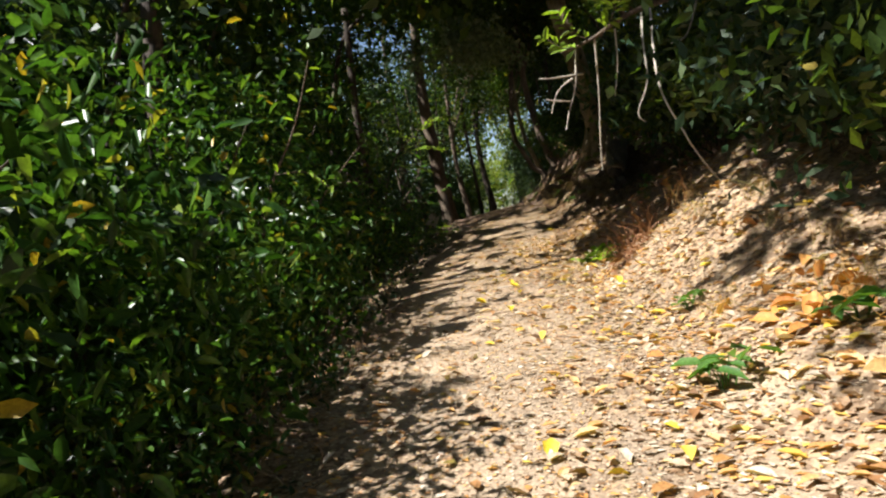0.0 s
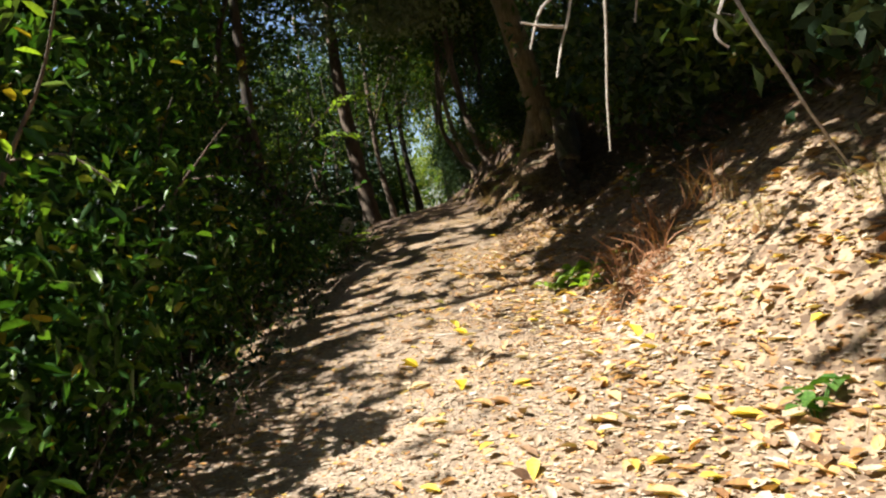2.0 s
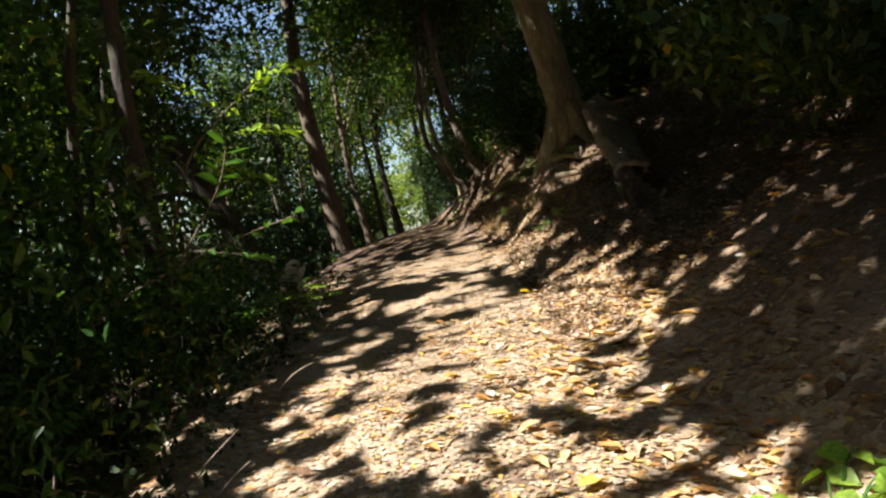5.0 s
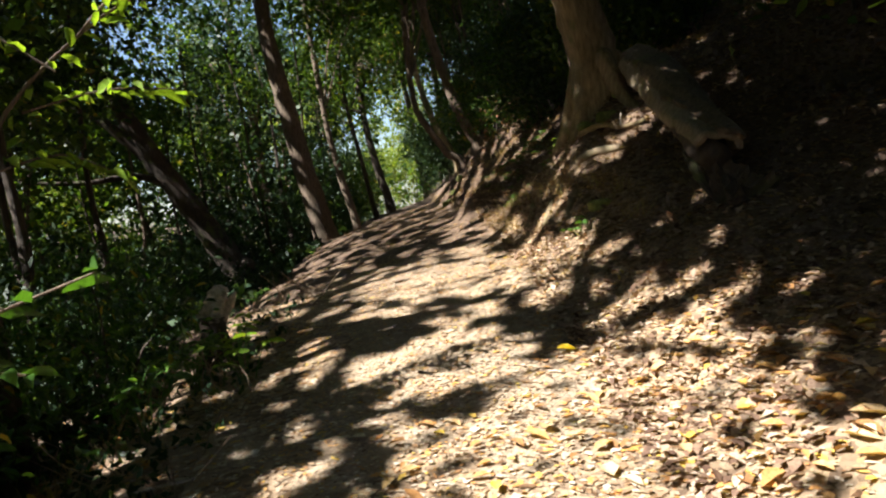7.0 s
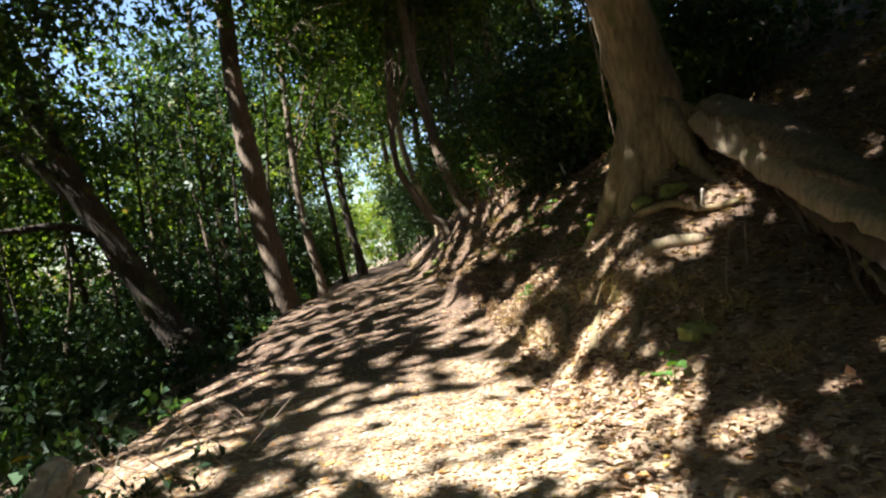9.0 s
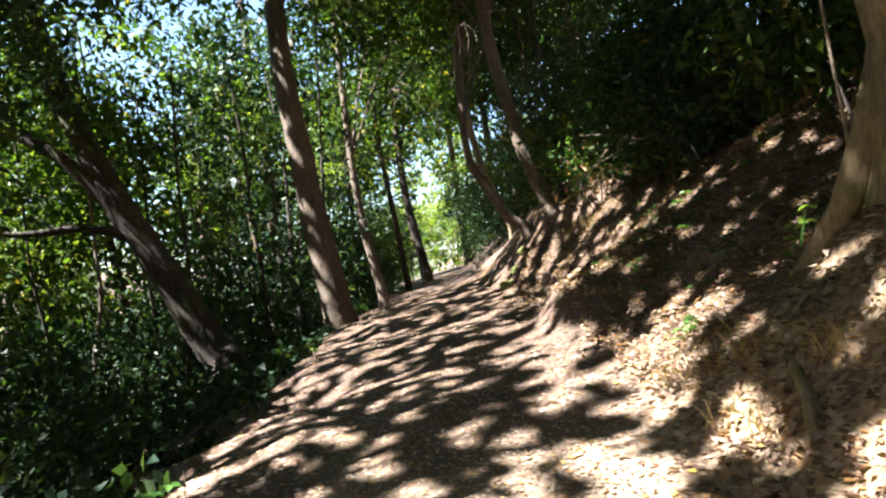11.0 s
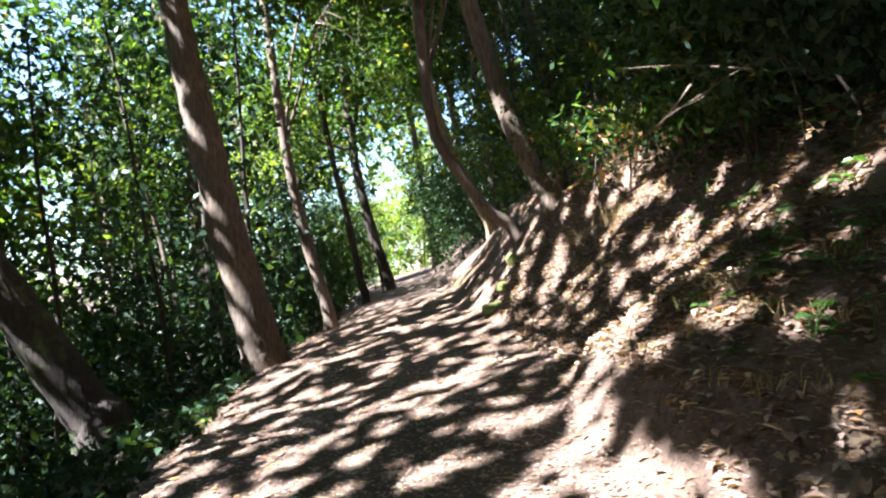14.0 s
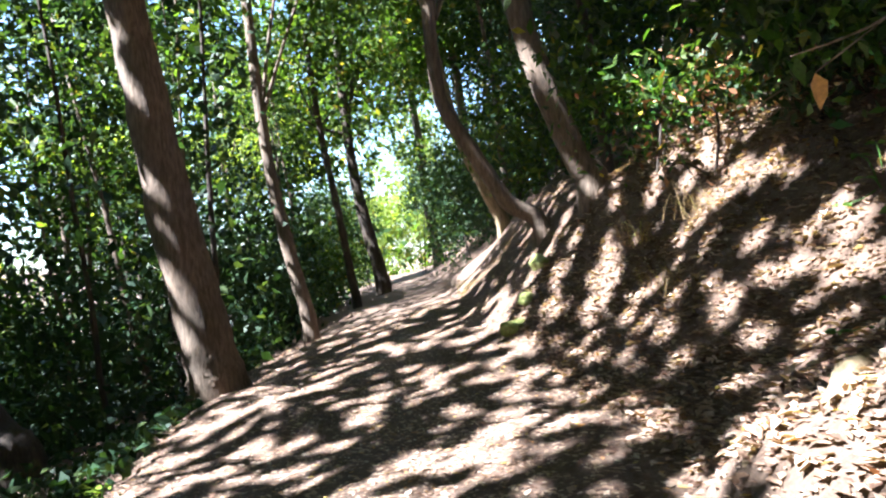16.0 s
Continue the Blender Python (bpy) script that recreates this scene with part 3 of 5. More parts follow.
for i, (x, y) in enumerate(spots):
    r = np.random.default_rng(900 + i)
    lean = r.uniform(-0.14, 0.0)
    h = r.uniform(8.5, 12.5)
    line = [(lean * z + r.normal(0, 0.06), r.normal(0, 0.06), z) for z in (0.6, 1.6, 3.2, 5.2, h * 0.72, h)]
    rr = r.uniform(0.11, 0.24)
    low = x < -2 and y > 8
    tree((x, y), line, (rr, rr * (0.12 if x < -2 else 0.45)), ((lean * h, 0, h * (0.62 if low else 0.7)), (3.3, 3.3, h * (0.36 if low else 0.3))),
         "slender brown forest tree with a leafy crown", BARK if i % 3 else BARK_DARK, CANOPY if i % 4 else DIM, (85 if x < -6 and y > 24 else 150) if low else 150, 48, 0.27, 5, 40 + i, "forest trees")

for i in range(34):
    r = np.random.default_rng(3100 + i)
    y = r.uniform(30, 50)
    x = float(trail_x(y)) + (r.uniform(-9, -2.4) if i % 4 else r.uniform(2.6, 5.5))
    if not vista(np.array([[x, y, gz(x, y) + 3.0]]))[0]:
        continue
    ln, h = r.uniform(-0.16, 0.04), r.uniform(6, 9)
    tree((x, y), [(ln * z + r.normal(0, 0.07), r.normal(0, 0.05), z) for z in (0.7, 1.8, 3.2, 4.8, h)], (r.uniform(0.035, 0.085), 0.02), ((ln * h, 0, h * 0.85), (1.2, 1.2, 1.5)),
         "thin dark young tree in the wood", BARK_DARK if i % 3 else BARK, CANOPY if i % 2 else DIM, 26, 40, 0.15, 3, 800 + i, "young trees", 0.35)

# trees added so that their crowns, mostly out of view, meet over the trail and shade it
for i, (x, y, ox, oz) in enumerate([(-4.4, 9.6, 3.1, 7.8), (-4.8, 13.2, 3.5, 7.8), (-6.6, 15.0, 4.0, 12.6), (-6.8, 18.2, 4.2, 12.8), (-7.0, 21.4, 4.4, 13.0), (-7.2, 24.6, 4.6, 13.2), (-7.4, 27.8, 4.8, 13.4), (-7.6, 30.6, 5.0, 13.6),
                                    (-9.2, 13.4, 2.6, 14.6), (-9.4, 16.6, 2.8, 14.8), (-9.6, 20.0, 3.0, 15.0), (-9.8, 23.4, 3.2, 15.2), (-10.0, 26.8, 3.4, 15.4), (-10.2, 30.0, 3.6, 15.4), (6.6, 0.6, -5.8, 5.4), (6.7, 3.8, -6.0, 5.2), (7.6, 2.2, -4.6, 5.6), (7.8, 6.4, -4.8, 5.6), (7.2, 1.8, -7.4, 5.2), (7.2, 5.2, -7.4, 5.2), (7.3, 8.8, -7.4, 5.2),
                                    (6.8, 7.2, -6.0, 5.2), (7.0, 10.8, -5.8, 5.4), (7.4, 14.8, -5.8, 5.4), (7.8, 18.2, -6.2, 5.4), (8.0, 21.4, -6.2, 5.4), (8.2, 24.6, -6.2, 5.4), (8.2, 28.0, -6.0, 5.6), (8.0, 31.6, -5.6, 5.8),
                                    (8.0, 36.0, -4.6, 6.2), (8.6, 41.0, -4.2, 6.4)]):
    r = np.random.default_rng(1500 + i)
    line = [(ox * 0.5 * (z / oz) ** 3 + r.normal(0, 0.04), r.normal(0, 0.05), z) for z in (0.6, 1.6, 2.8, 4.2, oz * 0.85, oz + 1.0)]
    tree((x, y), line, (0.11, 0.012 if x < 0 else 0.05), ((ox, 0, oz), (4.0, 2.5, 1.7)), "brown forest tree with a crown added over the trail for shade", BARK if i % 2 else BARK_DARK, CANOPY, 165, 40, 0.29, 2, 300 + i, "forest trees")

# tall trees added in the hollow, towards the sun, and behind the start, to block light
for i, (x, y, ht) in enumerate([(-13.5, 4, 17), (-13, 9.5, 18), (-14.5, 13, 19), (-13, 17.5, 19), (-15, 22, 20), (-13.5, 26.5, 20), (-15, 31.5, 20), (-13, 36, 20), (-16, 41, 20), (-11, 40.5, 18), (-18, 8, 20), (-19, 18, 21), (-19, 28, 21), (-19, 37, 21),
                                (-5, -8, 10), (0.5, -9, 10), (5.5, -8.5, 9), (-10, -1, 13), (-9.5, 3.5, 13), (9, -1, 9), (-3, -14, 11), (4, -15, 10)]):
    r = np.random.default_rng(2500 + i)
    line = [(r.normal(0, 0.08), r.normal(0, 0.08), z) for z in (0.6, 2.0, 4.0, ht * 0.45, ht * 0.75, ht)]
    tree((x, y), line, (0.2, 0.012 if x < -8 else 0.07), ((0, 0, ht * 0.68), (3.6, 3.4, ht * 0.3)), "tall forest tree with a dense crown, added to shade the wood", BARK if i % 2 else BARK_DARK, DIM if i % 3 else CANOPY, 170, 26, 0.40, 3, 600 + i, "forest trees", 0.6)


# ---- shrubs ----
def shrub(base, height, width, label, leaf=LAUREL, clumps=60, per=40, size=0.095, seed=0, group="laurel bushes", name="shrub", simple=False, stems=6, lean=(0, 0), spread=0.25):
    r = np.random.default_rng(seed + 5000)
    at = np.array([base[0], base[1], gz(*base)])
    t = thing(name, at, label, "shrub", group)
    k = unit(r.normal(0, 1, (clumps * 2, 3))) * (r.random((clumps * 2, 1)) ** 0.4)
    k = k * np.array([width[0], width[1], height * 0.52]) * (1 + 0.2 * r.normal(0, 1, (len(k), 1))) + np.array([0, 0, height * 0.5])
    k[:, 0] += lean[0] * k[:, 2]
    k[:, 1] += lean[1] * k[:, 2]
    k = k[clear_of_walker(k + at, 1.15)]
    k = k[:clumps]
    k = k[(k + at)[:, 2] > ground_z((k + at)[:, 0], (k + at)[:, 1]) + 0.05]
    for i in range(min(stems, len(k))):
        e = Vector(k[i])
        s = Vector((e.x * 0.12, e.y * 0.12, -0.1))
        m = s.lerp(e, 0.5) + Vector((r.normal(0, 0.1), r.normal(0, 0.1), 0.15 * height))
        part("stem", mesh_of("stem", *tube([s, m, e], [0.016, 0.010, 0.004], 6, 0.05, i), BARK_DARK, True), t)
    if len(k):
        v, f = crown_leaves(k + at, per, spread, size, r, simple, 0.7)
        part("foliage", mesh_of("foliage", local(v, at), f, leaf), t)
    return t


GLOSSY = "dense bush with glossy dark green leaves beside the trail"
LOW = "low dark green undergrowth on the slope below the trail"
for i, (y, u, h) in enumerate([(0.5, -2.4, 3.4), (2.3, -2.6, 3.8), (4.2, -2.5, 4.0), (6.2, -2.5, 4.0), (8.2, -2.6, 4.2), (10.2, -2.8, 4.2), (12.0, -3.1, 4.2), (13.8, -3.2, 3.8), (-1.6, -2.4, 3.2)]):
    x = float(trail_x(y)) + u
    shrub((x, y), h, (1.25, 1.25), GLOSSY, clumps=105, per=46, size=0.125, seed=i)
for i, (y, u) in enumerate([(3.4, -1.9), (5.2, -1.8), (7.2, -1.85), (9.2, -1.9), (11.0, -2.0), (12.8, -2.1), (14.6, -2.2), (16.2, -2.3)]):
    shrub((float(trail_x(y)) + u, y), 1.3, (0.75, 0.9), LOW, clumps=55, per=40, size=0.08, seed=30 + i, group="undergrowth", stems=5, spread=0.18)
# darkened leaves carry the hollow's shade; rows beside the start also block light
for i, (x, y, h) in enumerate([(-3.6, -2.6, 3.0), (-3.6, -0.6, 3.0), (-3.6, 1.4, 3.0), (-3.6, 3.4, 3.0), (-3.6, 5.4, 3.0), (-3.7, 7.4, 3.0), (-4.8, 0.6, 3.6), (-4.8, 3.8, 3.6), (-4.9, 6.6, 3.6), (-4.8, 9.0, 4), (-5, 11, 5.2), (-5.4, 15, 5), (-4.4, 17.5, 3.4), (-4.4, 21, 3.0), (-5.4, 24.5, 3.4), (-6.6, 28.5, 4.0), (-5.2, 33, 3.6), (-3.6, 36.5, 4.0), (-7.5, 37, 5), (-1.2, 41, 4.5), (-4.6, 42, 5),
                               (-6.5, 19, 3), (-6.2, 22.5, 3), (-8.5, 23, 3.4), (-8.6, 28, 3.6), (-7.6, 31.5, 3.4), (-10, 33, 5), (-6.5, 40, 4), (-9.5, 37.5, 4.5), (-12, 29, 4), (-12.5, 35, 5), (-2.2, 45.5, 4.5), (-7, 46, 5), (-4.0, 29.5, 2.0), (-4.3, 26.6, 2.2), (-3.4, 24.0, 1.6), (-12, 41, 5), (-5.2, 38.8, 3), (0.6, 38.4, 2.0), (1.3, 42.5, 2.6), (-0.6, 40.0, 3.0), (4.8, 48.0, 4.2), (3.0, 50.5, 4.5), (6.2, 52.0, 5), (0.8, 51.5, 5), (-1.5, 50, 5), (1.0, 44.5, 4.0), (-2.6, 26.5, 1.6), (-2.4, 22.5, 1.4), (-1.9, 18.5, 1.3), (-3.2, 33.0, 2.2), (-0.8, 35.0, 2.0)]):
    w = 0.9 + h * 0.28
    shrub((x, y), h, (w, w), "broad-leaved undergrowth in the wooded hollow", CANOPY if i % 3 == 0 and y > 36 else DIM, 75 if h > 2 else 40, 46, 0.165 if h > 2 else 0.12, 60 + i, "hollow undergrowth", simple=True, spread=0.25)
# every other bush takes the leaf colour darkened for shade
for i, (x, y, h, ln) in enumerate([(4.2, 2.0, 3.2, -0.12), (4.4, 4.6, 3.4, -0.22), (4.4, 7.0, 3.6, -0.25), (4.6, 9.4, 3.6, -0.2), (4.9, 11.8, 3.4, -0.18), (6.3, 14.2, 3.4, -0.1), (5.9, 16.6, 3.2, -0.1),
                                   (6.4, 20.5, 2.6, -0.1), (6.6, 23.4, 2.4, -0.15), (6.2, 26.0, 2.6, -0.2), (5.4, 28.0, 1.6, -0.1), (6.2, 31.0, 2.6, 0), (5.6, 34.0, 2.6, 0), (6.4, 37.5, 3.2, 0), (6.4, 42, 3.6, 0), (7.6, 46, 4, 0),
                                   (3.7, 3.2, 1.5, -0.3), (3.6, 4.9, 1.6, -0.4), (3.8, 8.0, 1.5, -0.3), (4.0, 10.2, 1.6, -0.3), (4.3, 12.4, 1.6, -0.2), (3.8, 6.4, 1.5, -0.3),
                                   (5.6, 21.4, 1.6, -0.1), (5.9, 23.2, 1.8, -0.1), (5.9, 25.3, 1.8, -0.1), (5.7, 27.0, 1.6, -0.1), (6.8, 22.3, 2.2, 0), (5.0, 38.5, 2.6, 0), (5.4, 41.5, 2.8, 0), (6.0, 45.5, 3.2, 0), (7.4, 5.5, 4, 0), (7.6, 9.6, 4, 0), (8.0, 14.0, 4, 0), (8.6, 18.5, 3.6, 0)]):
    shrub((x, y), h, (1.35, 1.45), "dark evergreen bush overhanging the cut bank", DIM if i % 2 else CANOPY, 82, 50, 0.135, 120 + i, "bank bushes", simple=True, lean=(ln, 0), spread=0.3, stems=3)


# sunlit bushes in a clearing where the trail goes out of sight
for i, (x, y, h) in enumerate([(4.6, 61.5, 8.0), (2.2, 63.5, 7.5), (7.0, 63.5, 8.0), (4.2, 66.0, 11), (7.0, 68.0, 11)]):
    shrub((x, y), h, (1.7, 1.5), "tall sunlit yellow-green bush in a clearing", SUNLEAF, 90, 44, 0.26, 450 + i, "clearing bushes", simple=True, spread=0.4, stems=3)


# bushes added behind the others and behind the start, to keep light out
for i, (x, y, h) in enumerate([(-6.6, -3, 5), (-6.8, 0, 5), (-6.6, 3, 5), (-6.8, 6, 5), (-7.2, 9, 5.4), (-2.6, -5, 4), (2.5, -6, 4), (-8.5, 14.5, 5), (-8.5, 18, 5)]):
    shrub((x, y), h, (1.9, 1.9), "dense bush added deep in the wood to block light", DIM, 90, 30, 0.24, 480 + i, "hollow undergrowth", simple=True, spread=0.45, stems=3)


# ---- far woods ----
def far_woods():
    r = np.random.default_rng(77)
    k = []
    for _ in range(3900):
        a = r.uniform(-1.9, 1.9)
        d = r.uniform(46, 95)
        x, y = 2 + d * math.sin(a), 10 + d * math.cos(a)
        k.append((x, y, gz(x, y) + r.uniform(0, 1) ** 1.3 * 15))
    k = np.array(k)
    k[:, 2] -= np.where(k[:, 0] < -12, 2.0, 0.0)
    c = np.repeat(k, 14, 0) + r.normal(0, 0.9, (len(k) * 14, 3))
    c = c[vista(c) & ~in_gap(c)]
    v, f = leaves(c, 0.6, r, 0.5, 0.6, simple=True)
    return tagged(new("far_woods", mesh_of("far_woods", v, f, CANOPY)), "distant sunlit green forest", "woods", kind="stuff")


far_woods()


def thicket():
    """Dense growth, its leaf colour darkened for shade, that closes the hollow behind the first trees, and the wood on
    both sides of the far trail.
    """
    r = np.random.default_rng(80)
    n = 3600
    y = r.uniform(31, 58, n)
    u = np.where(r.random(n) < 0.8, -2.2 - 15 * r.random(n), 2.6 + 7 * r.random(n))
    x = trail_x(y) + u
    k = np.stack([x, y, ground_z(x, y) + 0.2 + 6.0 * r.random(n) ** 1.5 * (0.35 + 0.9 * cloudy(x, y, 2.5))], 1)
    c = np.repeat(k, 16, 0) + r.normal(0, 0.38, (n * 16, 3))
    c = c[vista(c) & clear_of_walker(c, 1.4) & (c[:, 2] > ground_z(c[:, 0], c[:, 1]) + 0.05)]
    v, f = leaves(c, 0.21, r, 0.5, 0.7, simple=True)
    tagged(new("thicket", mesh_of("thicket", v, f, DIM)), "dense green thicket in the wooded hollow, leaves darkened for shade", "undergrowth", kind="stuff")


thicket()


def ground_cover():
    """Low leaves, their colour darkened for shade, that cover the floor of the hollow below the trail."""
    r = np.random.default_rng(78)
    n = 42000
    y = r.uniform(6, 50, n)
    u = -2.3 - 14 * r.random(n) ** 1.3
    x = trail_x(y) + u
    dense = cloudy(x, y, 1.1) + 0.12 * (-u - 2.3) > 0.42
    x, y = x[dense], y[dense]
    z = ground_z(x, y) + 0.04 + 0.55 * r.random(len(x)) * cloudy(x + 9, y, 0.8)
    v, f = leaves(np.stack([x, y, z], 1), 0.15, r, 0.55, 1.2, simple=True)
    tagged(new("ground_cover", mesh_of("ground_cover", v, f, DIM)), "green ground cover in the wooded hollow, leaves darkened for shade", "undergrowth", kind="stuff")


ground_cover()


def verge():
    """Small leaves and dry twigs that fray the lower edge of the trail."""
    r = np.random.default_rng(79)
    n = 6000
    y = r.uniform(3, 18, n)
    u = -1.0 - 1.5 * r.random(n) ** 0.8
    x = trail_x(y) + u
    grow = cloudy(x, y, 0.5) > 0.42
    x, y = x[grow], y[grow]
    z = ground_z(x, y) + 0.02 + 0.3 * r.random(len(x)) ** 1.5 * cloudy(x + 4, y, 0.6)
    v, f = leaves(np.stack([x, y, z], 1), 0.07, r, 0.5, 1.0, simple=True)
    tagged(new("verge_plants", mesh_of("verge_plants", v, f, DIM)), "small dark green plants fraying the trail's lower edge", "undergrowth", kind="stuff")
    v, f = [], []
    for i in range(420):
        y = r.uniform(3, 20)
        x = float(trail_x(y)) - 0.95 - 1.2 * r.random()
        b, a, ln = np.array([x, y, gz(x, y)]), r.uniform(0, 6.28), r.uniform(0.1, 0.45)
        e = b + np.array([math.cos(a) * ln, math.sin(a) * ln, ln * r.uniform(0.1, 1.0)])
        tv, tf = tube([b - np.array([0, 0, 0.02]), (b + e) / 2 + r.normal(0, 0.03, 3), e], [0.005, 0.004, 0.002], 4)
        f += [tuple(k + len(v) for k in q) for q in tf]
        v += tv
    tagged(new("verge_twigs", mesh_of("verge_twigs", v, f, DRYTWIG)), "dry brown twigs tangled along the trail's lower edge", "twigs", kind="stuff")


verge()


# ---- leaf litter ----
def litter():
    r = np.random.default_rng(5)
    n = 235000
    y = 1.5 + 33 * r.random(n) ** 1.02
    u = np.where((r.random(n) < 0.38) & (y > 12), r.uniform(-2.6, 8.5, n), np.clip(r.normal(0.9, 1.9, n), -3.2, 7.0))
    x = trail_x(y) + u
    tread = np.abs(u - 0.1) < 0.75 + 0.5 * (cloudy(x, y, 0.6) - 0.5)
    keep = r.random(n) < np.where(tread, 0.95, 0.8)
    x, y, tread = x[keep], y[keep], tread[keep]
    z = ground_z(x, y) + r.uniform(0.002, 0.014, len(x))
    size = np.where(tread & (r.random(len(x)) < 0.8), np.where(y < 9, 0.025, 0.036), r.choice([0.03, 0.05, 0.08], len(x), p=[0.5, 0.36, 0.14]))
    brown = r.random(len(x)) < np.clip(np.maximum((y - 17.0) / 5, np.minimum((x - trail_x(y) - 1.6) / 1.2, (y - 8) / 3)), 0, 0.92)
    for which, name, mat, label in ((~brown, "leaf_litter", LITTER, "dry tan and orange fallen leaves on the ground"), (brown, "leaf_duff", DUFF, "crumbled dark brown leaf litter on the ground")):
        v, f = leaves(np.stack([x, y, z], 1)[which], size[which], r, 0.55, 1.0, fold=0.07, flat=0.92, simple=True)
        tagged(new(name, mesh_of(name, v, f, mat)), label, "fallen leaves", kind="stuff")


def big_leaves():
    r = np.random.default_rng(6)
    n = 1800
    y = r.uniform(2.2, 14.0, n)
    u = np.clip(r.normal(1.7, 0.8, n), -0.2, 3.4)
    x = trail_x(y) + u
    v, f = leaves(np.stack([x, y, ground_z(x, y) + r.uniform(0.015, 0.035, n)], 1), r.choice([0.06, 0.085, 0.12], n), r, 0.55, 1.0, fold=0.14, flat=0.9)
    tagged(new("chestnut_leaves", mesh_of("chestnut_leaves", v, f, BIGLEAF)), "large curled orange and yellow fallen leaves", "fallen leaves", kind="stuff")


def slope_leaves():
    """Curled leaves that lie thickly on the shaded slope above the trail."""
    r = np.random.default_rng(16)
    n = 25000
    y = r.uniform(12.5, 29.5, n)
    u = 1.2 + 3.6 * r.random(n) ** 1.2
    x = trail_x(y) + u
    v, f = leaves(np.stack([x, y, ground_z(x, y) + r.uniform(0.01, 0.04, n)], 1), r.choice([0.045, 0.06, 0.075], n), r, 0.55, 1.0, fold=0.3, flat=0.75, simple=True)
    tagged(new("slope_leaves", mesh_of("slope_leaves", v, f, DUFF)), "curled brown fallen leaves thick on the slope", "fallen leaves", kind="stuff")


litter()
big_leaves()
slope_leaves()


# ---- smaller things along the trail ----
def strand(pts, r0, r1, sides=6, seed=0):
    return tube(pts, list(np.linspace(r0, r1, len(pts))), sides, 0.06, seed)


def leafy_line(pts, n, size, r, off=0.05, width=0.32):
    """Leaves in two rows along a twig."""
    p = np.array(pts, float)
    t = np.linspace(0.15, 1, n) * (len(p) - 1)
    i = np.clip(t.astype(int), 0, len(p) - 2)
    c = p[i] + (p[i + 1] - p[i]) * (t - i)[:, None]
    d = unit(p[i + 1] - p[i])
    side = unit(np.cross(d, np.array([0.2, 0.1, 1.0])))
    sgn = np.where(np.arange(n) % 2, 1, -1)[:, None]
    a = unit(side * sgn + d * 0.55)
    return leaves(c + a * (size * 0.5 + off * 0.2), size, r, width, 1.5, along=a * 2)


def single(v, f, mat, parent, at):
    """Each leaf of a spray as a part of its own."""
    per = len(f) and 6
    for i in range(len(v) // per):
        c = v[i * per:(i + 1) * per]
        part("leaf", mesh_of("leaf", local(c, at), np.array([[0, 3, 2, 1], [0, 5, 4, 3]]), mat), parent)


# bleached twigs hang from a branch that reaches out over the bank
def hanging_branch():
    r = np.random.default_rng(31)
    at = np.array([3.9, 7.3, gz(3.9, 7.3)])
    t = thing("hanging_branch", at, "bare bleached twigs hanging from an overhead branch", "branch")
    main = [(3.9, 7.3, at[2] - 0.05), (3.7, 7.25, 3.1), (2.9, 7.1, 3.45), (2.0, 6.9, 3.25), (1.5, 6.85, 2.98), (1.2, 6.72, 2.85)]
    part("branch", mesh_of("branch", *strand(local(main, at), 0.05, 0.008, 8), BARK), t)
    twigs = [[(1.35, 6.8, 2.9), (1.32, 6.76, 2.55), (1.24, 6.72, 2.3), (1.2, 6.7, 2.14)],
             [(1.3, 6.78, 2.62), (1.15, 6.74, 2.5), (1.08, 6.74, 2.3)],
             [(1.4, 6.8, 2.66), (1.12, 6.7, 2.62), (0.98, 6.7, 2.62)],
             [(1.26, 6.72, 2.4), (1.12, 6.7, 2.41), (1.03, 6.7, 2.43)],
             [(1.55, 6.87, 3.0), (1.59, 7.0, 2.5), (1.6, 7.1, 2.1), (1.61, 7.14, 1.77)],
             [(1.75, 6.88, 3.08), (1.76, 6.9, 2.75), (1.72, 6.9, 2.45)],
             [(2.0, 6.85, 3.2), (1.78, 6.1, 2.75), (1.74, 5.9, 2.4), (1.64, 5.86, 2.14), (1.69, 5.85, 2.06)],
             [(2.1, 6.9, 3.25), (1.95, 6.3, 2.45), (2.08, 6.1, 1.98), (2.2, 6.08, 1.76), (2.37, 6.1, 1.54)],
             [(2.6, 7.0, 3.4), (2.3, 6.5, 2.9), (2.05, 6.2, 2.75)]]
    for i, w in enumerate(twigs):
        part("twig", mesh_of("twig", *strand(local(w, at), 0.011, 0.005, 6, i), DEADWOOD), t, "bleached bare twig" if i == 0 else "")
    for q in ([(1.5, 6.85, 2.98), (1.3, 6.75, 3.05), (1.2, 6.7, 3.2)], [(1.35, 6.8, 2.9), (1.2, 6.72, 2.9), (1.05, 6.7, 3.0)], [(1.6, 6.88, 3.0), (1.7, 6.8, 3.15), (1.75, 6.7, 3.35)], [(1.9, 6.9, 3.2), (1.6, 6.7, 3.3), (1.4, 6.6, 3.45)]):
        s = part("sprig", mesh_of("sprig", *strand(local(q, at), 0.006, 0.003), BARK), t, "sprig of bright green lance-shaped leaves")
        single(*leafy_line(q, 12, 0.16, r), FRESH, s, at)


hanging_branch()


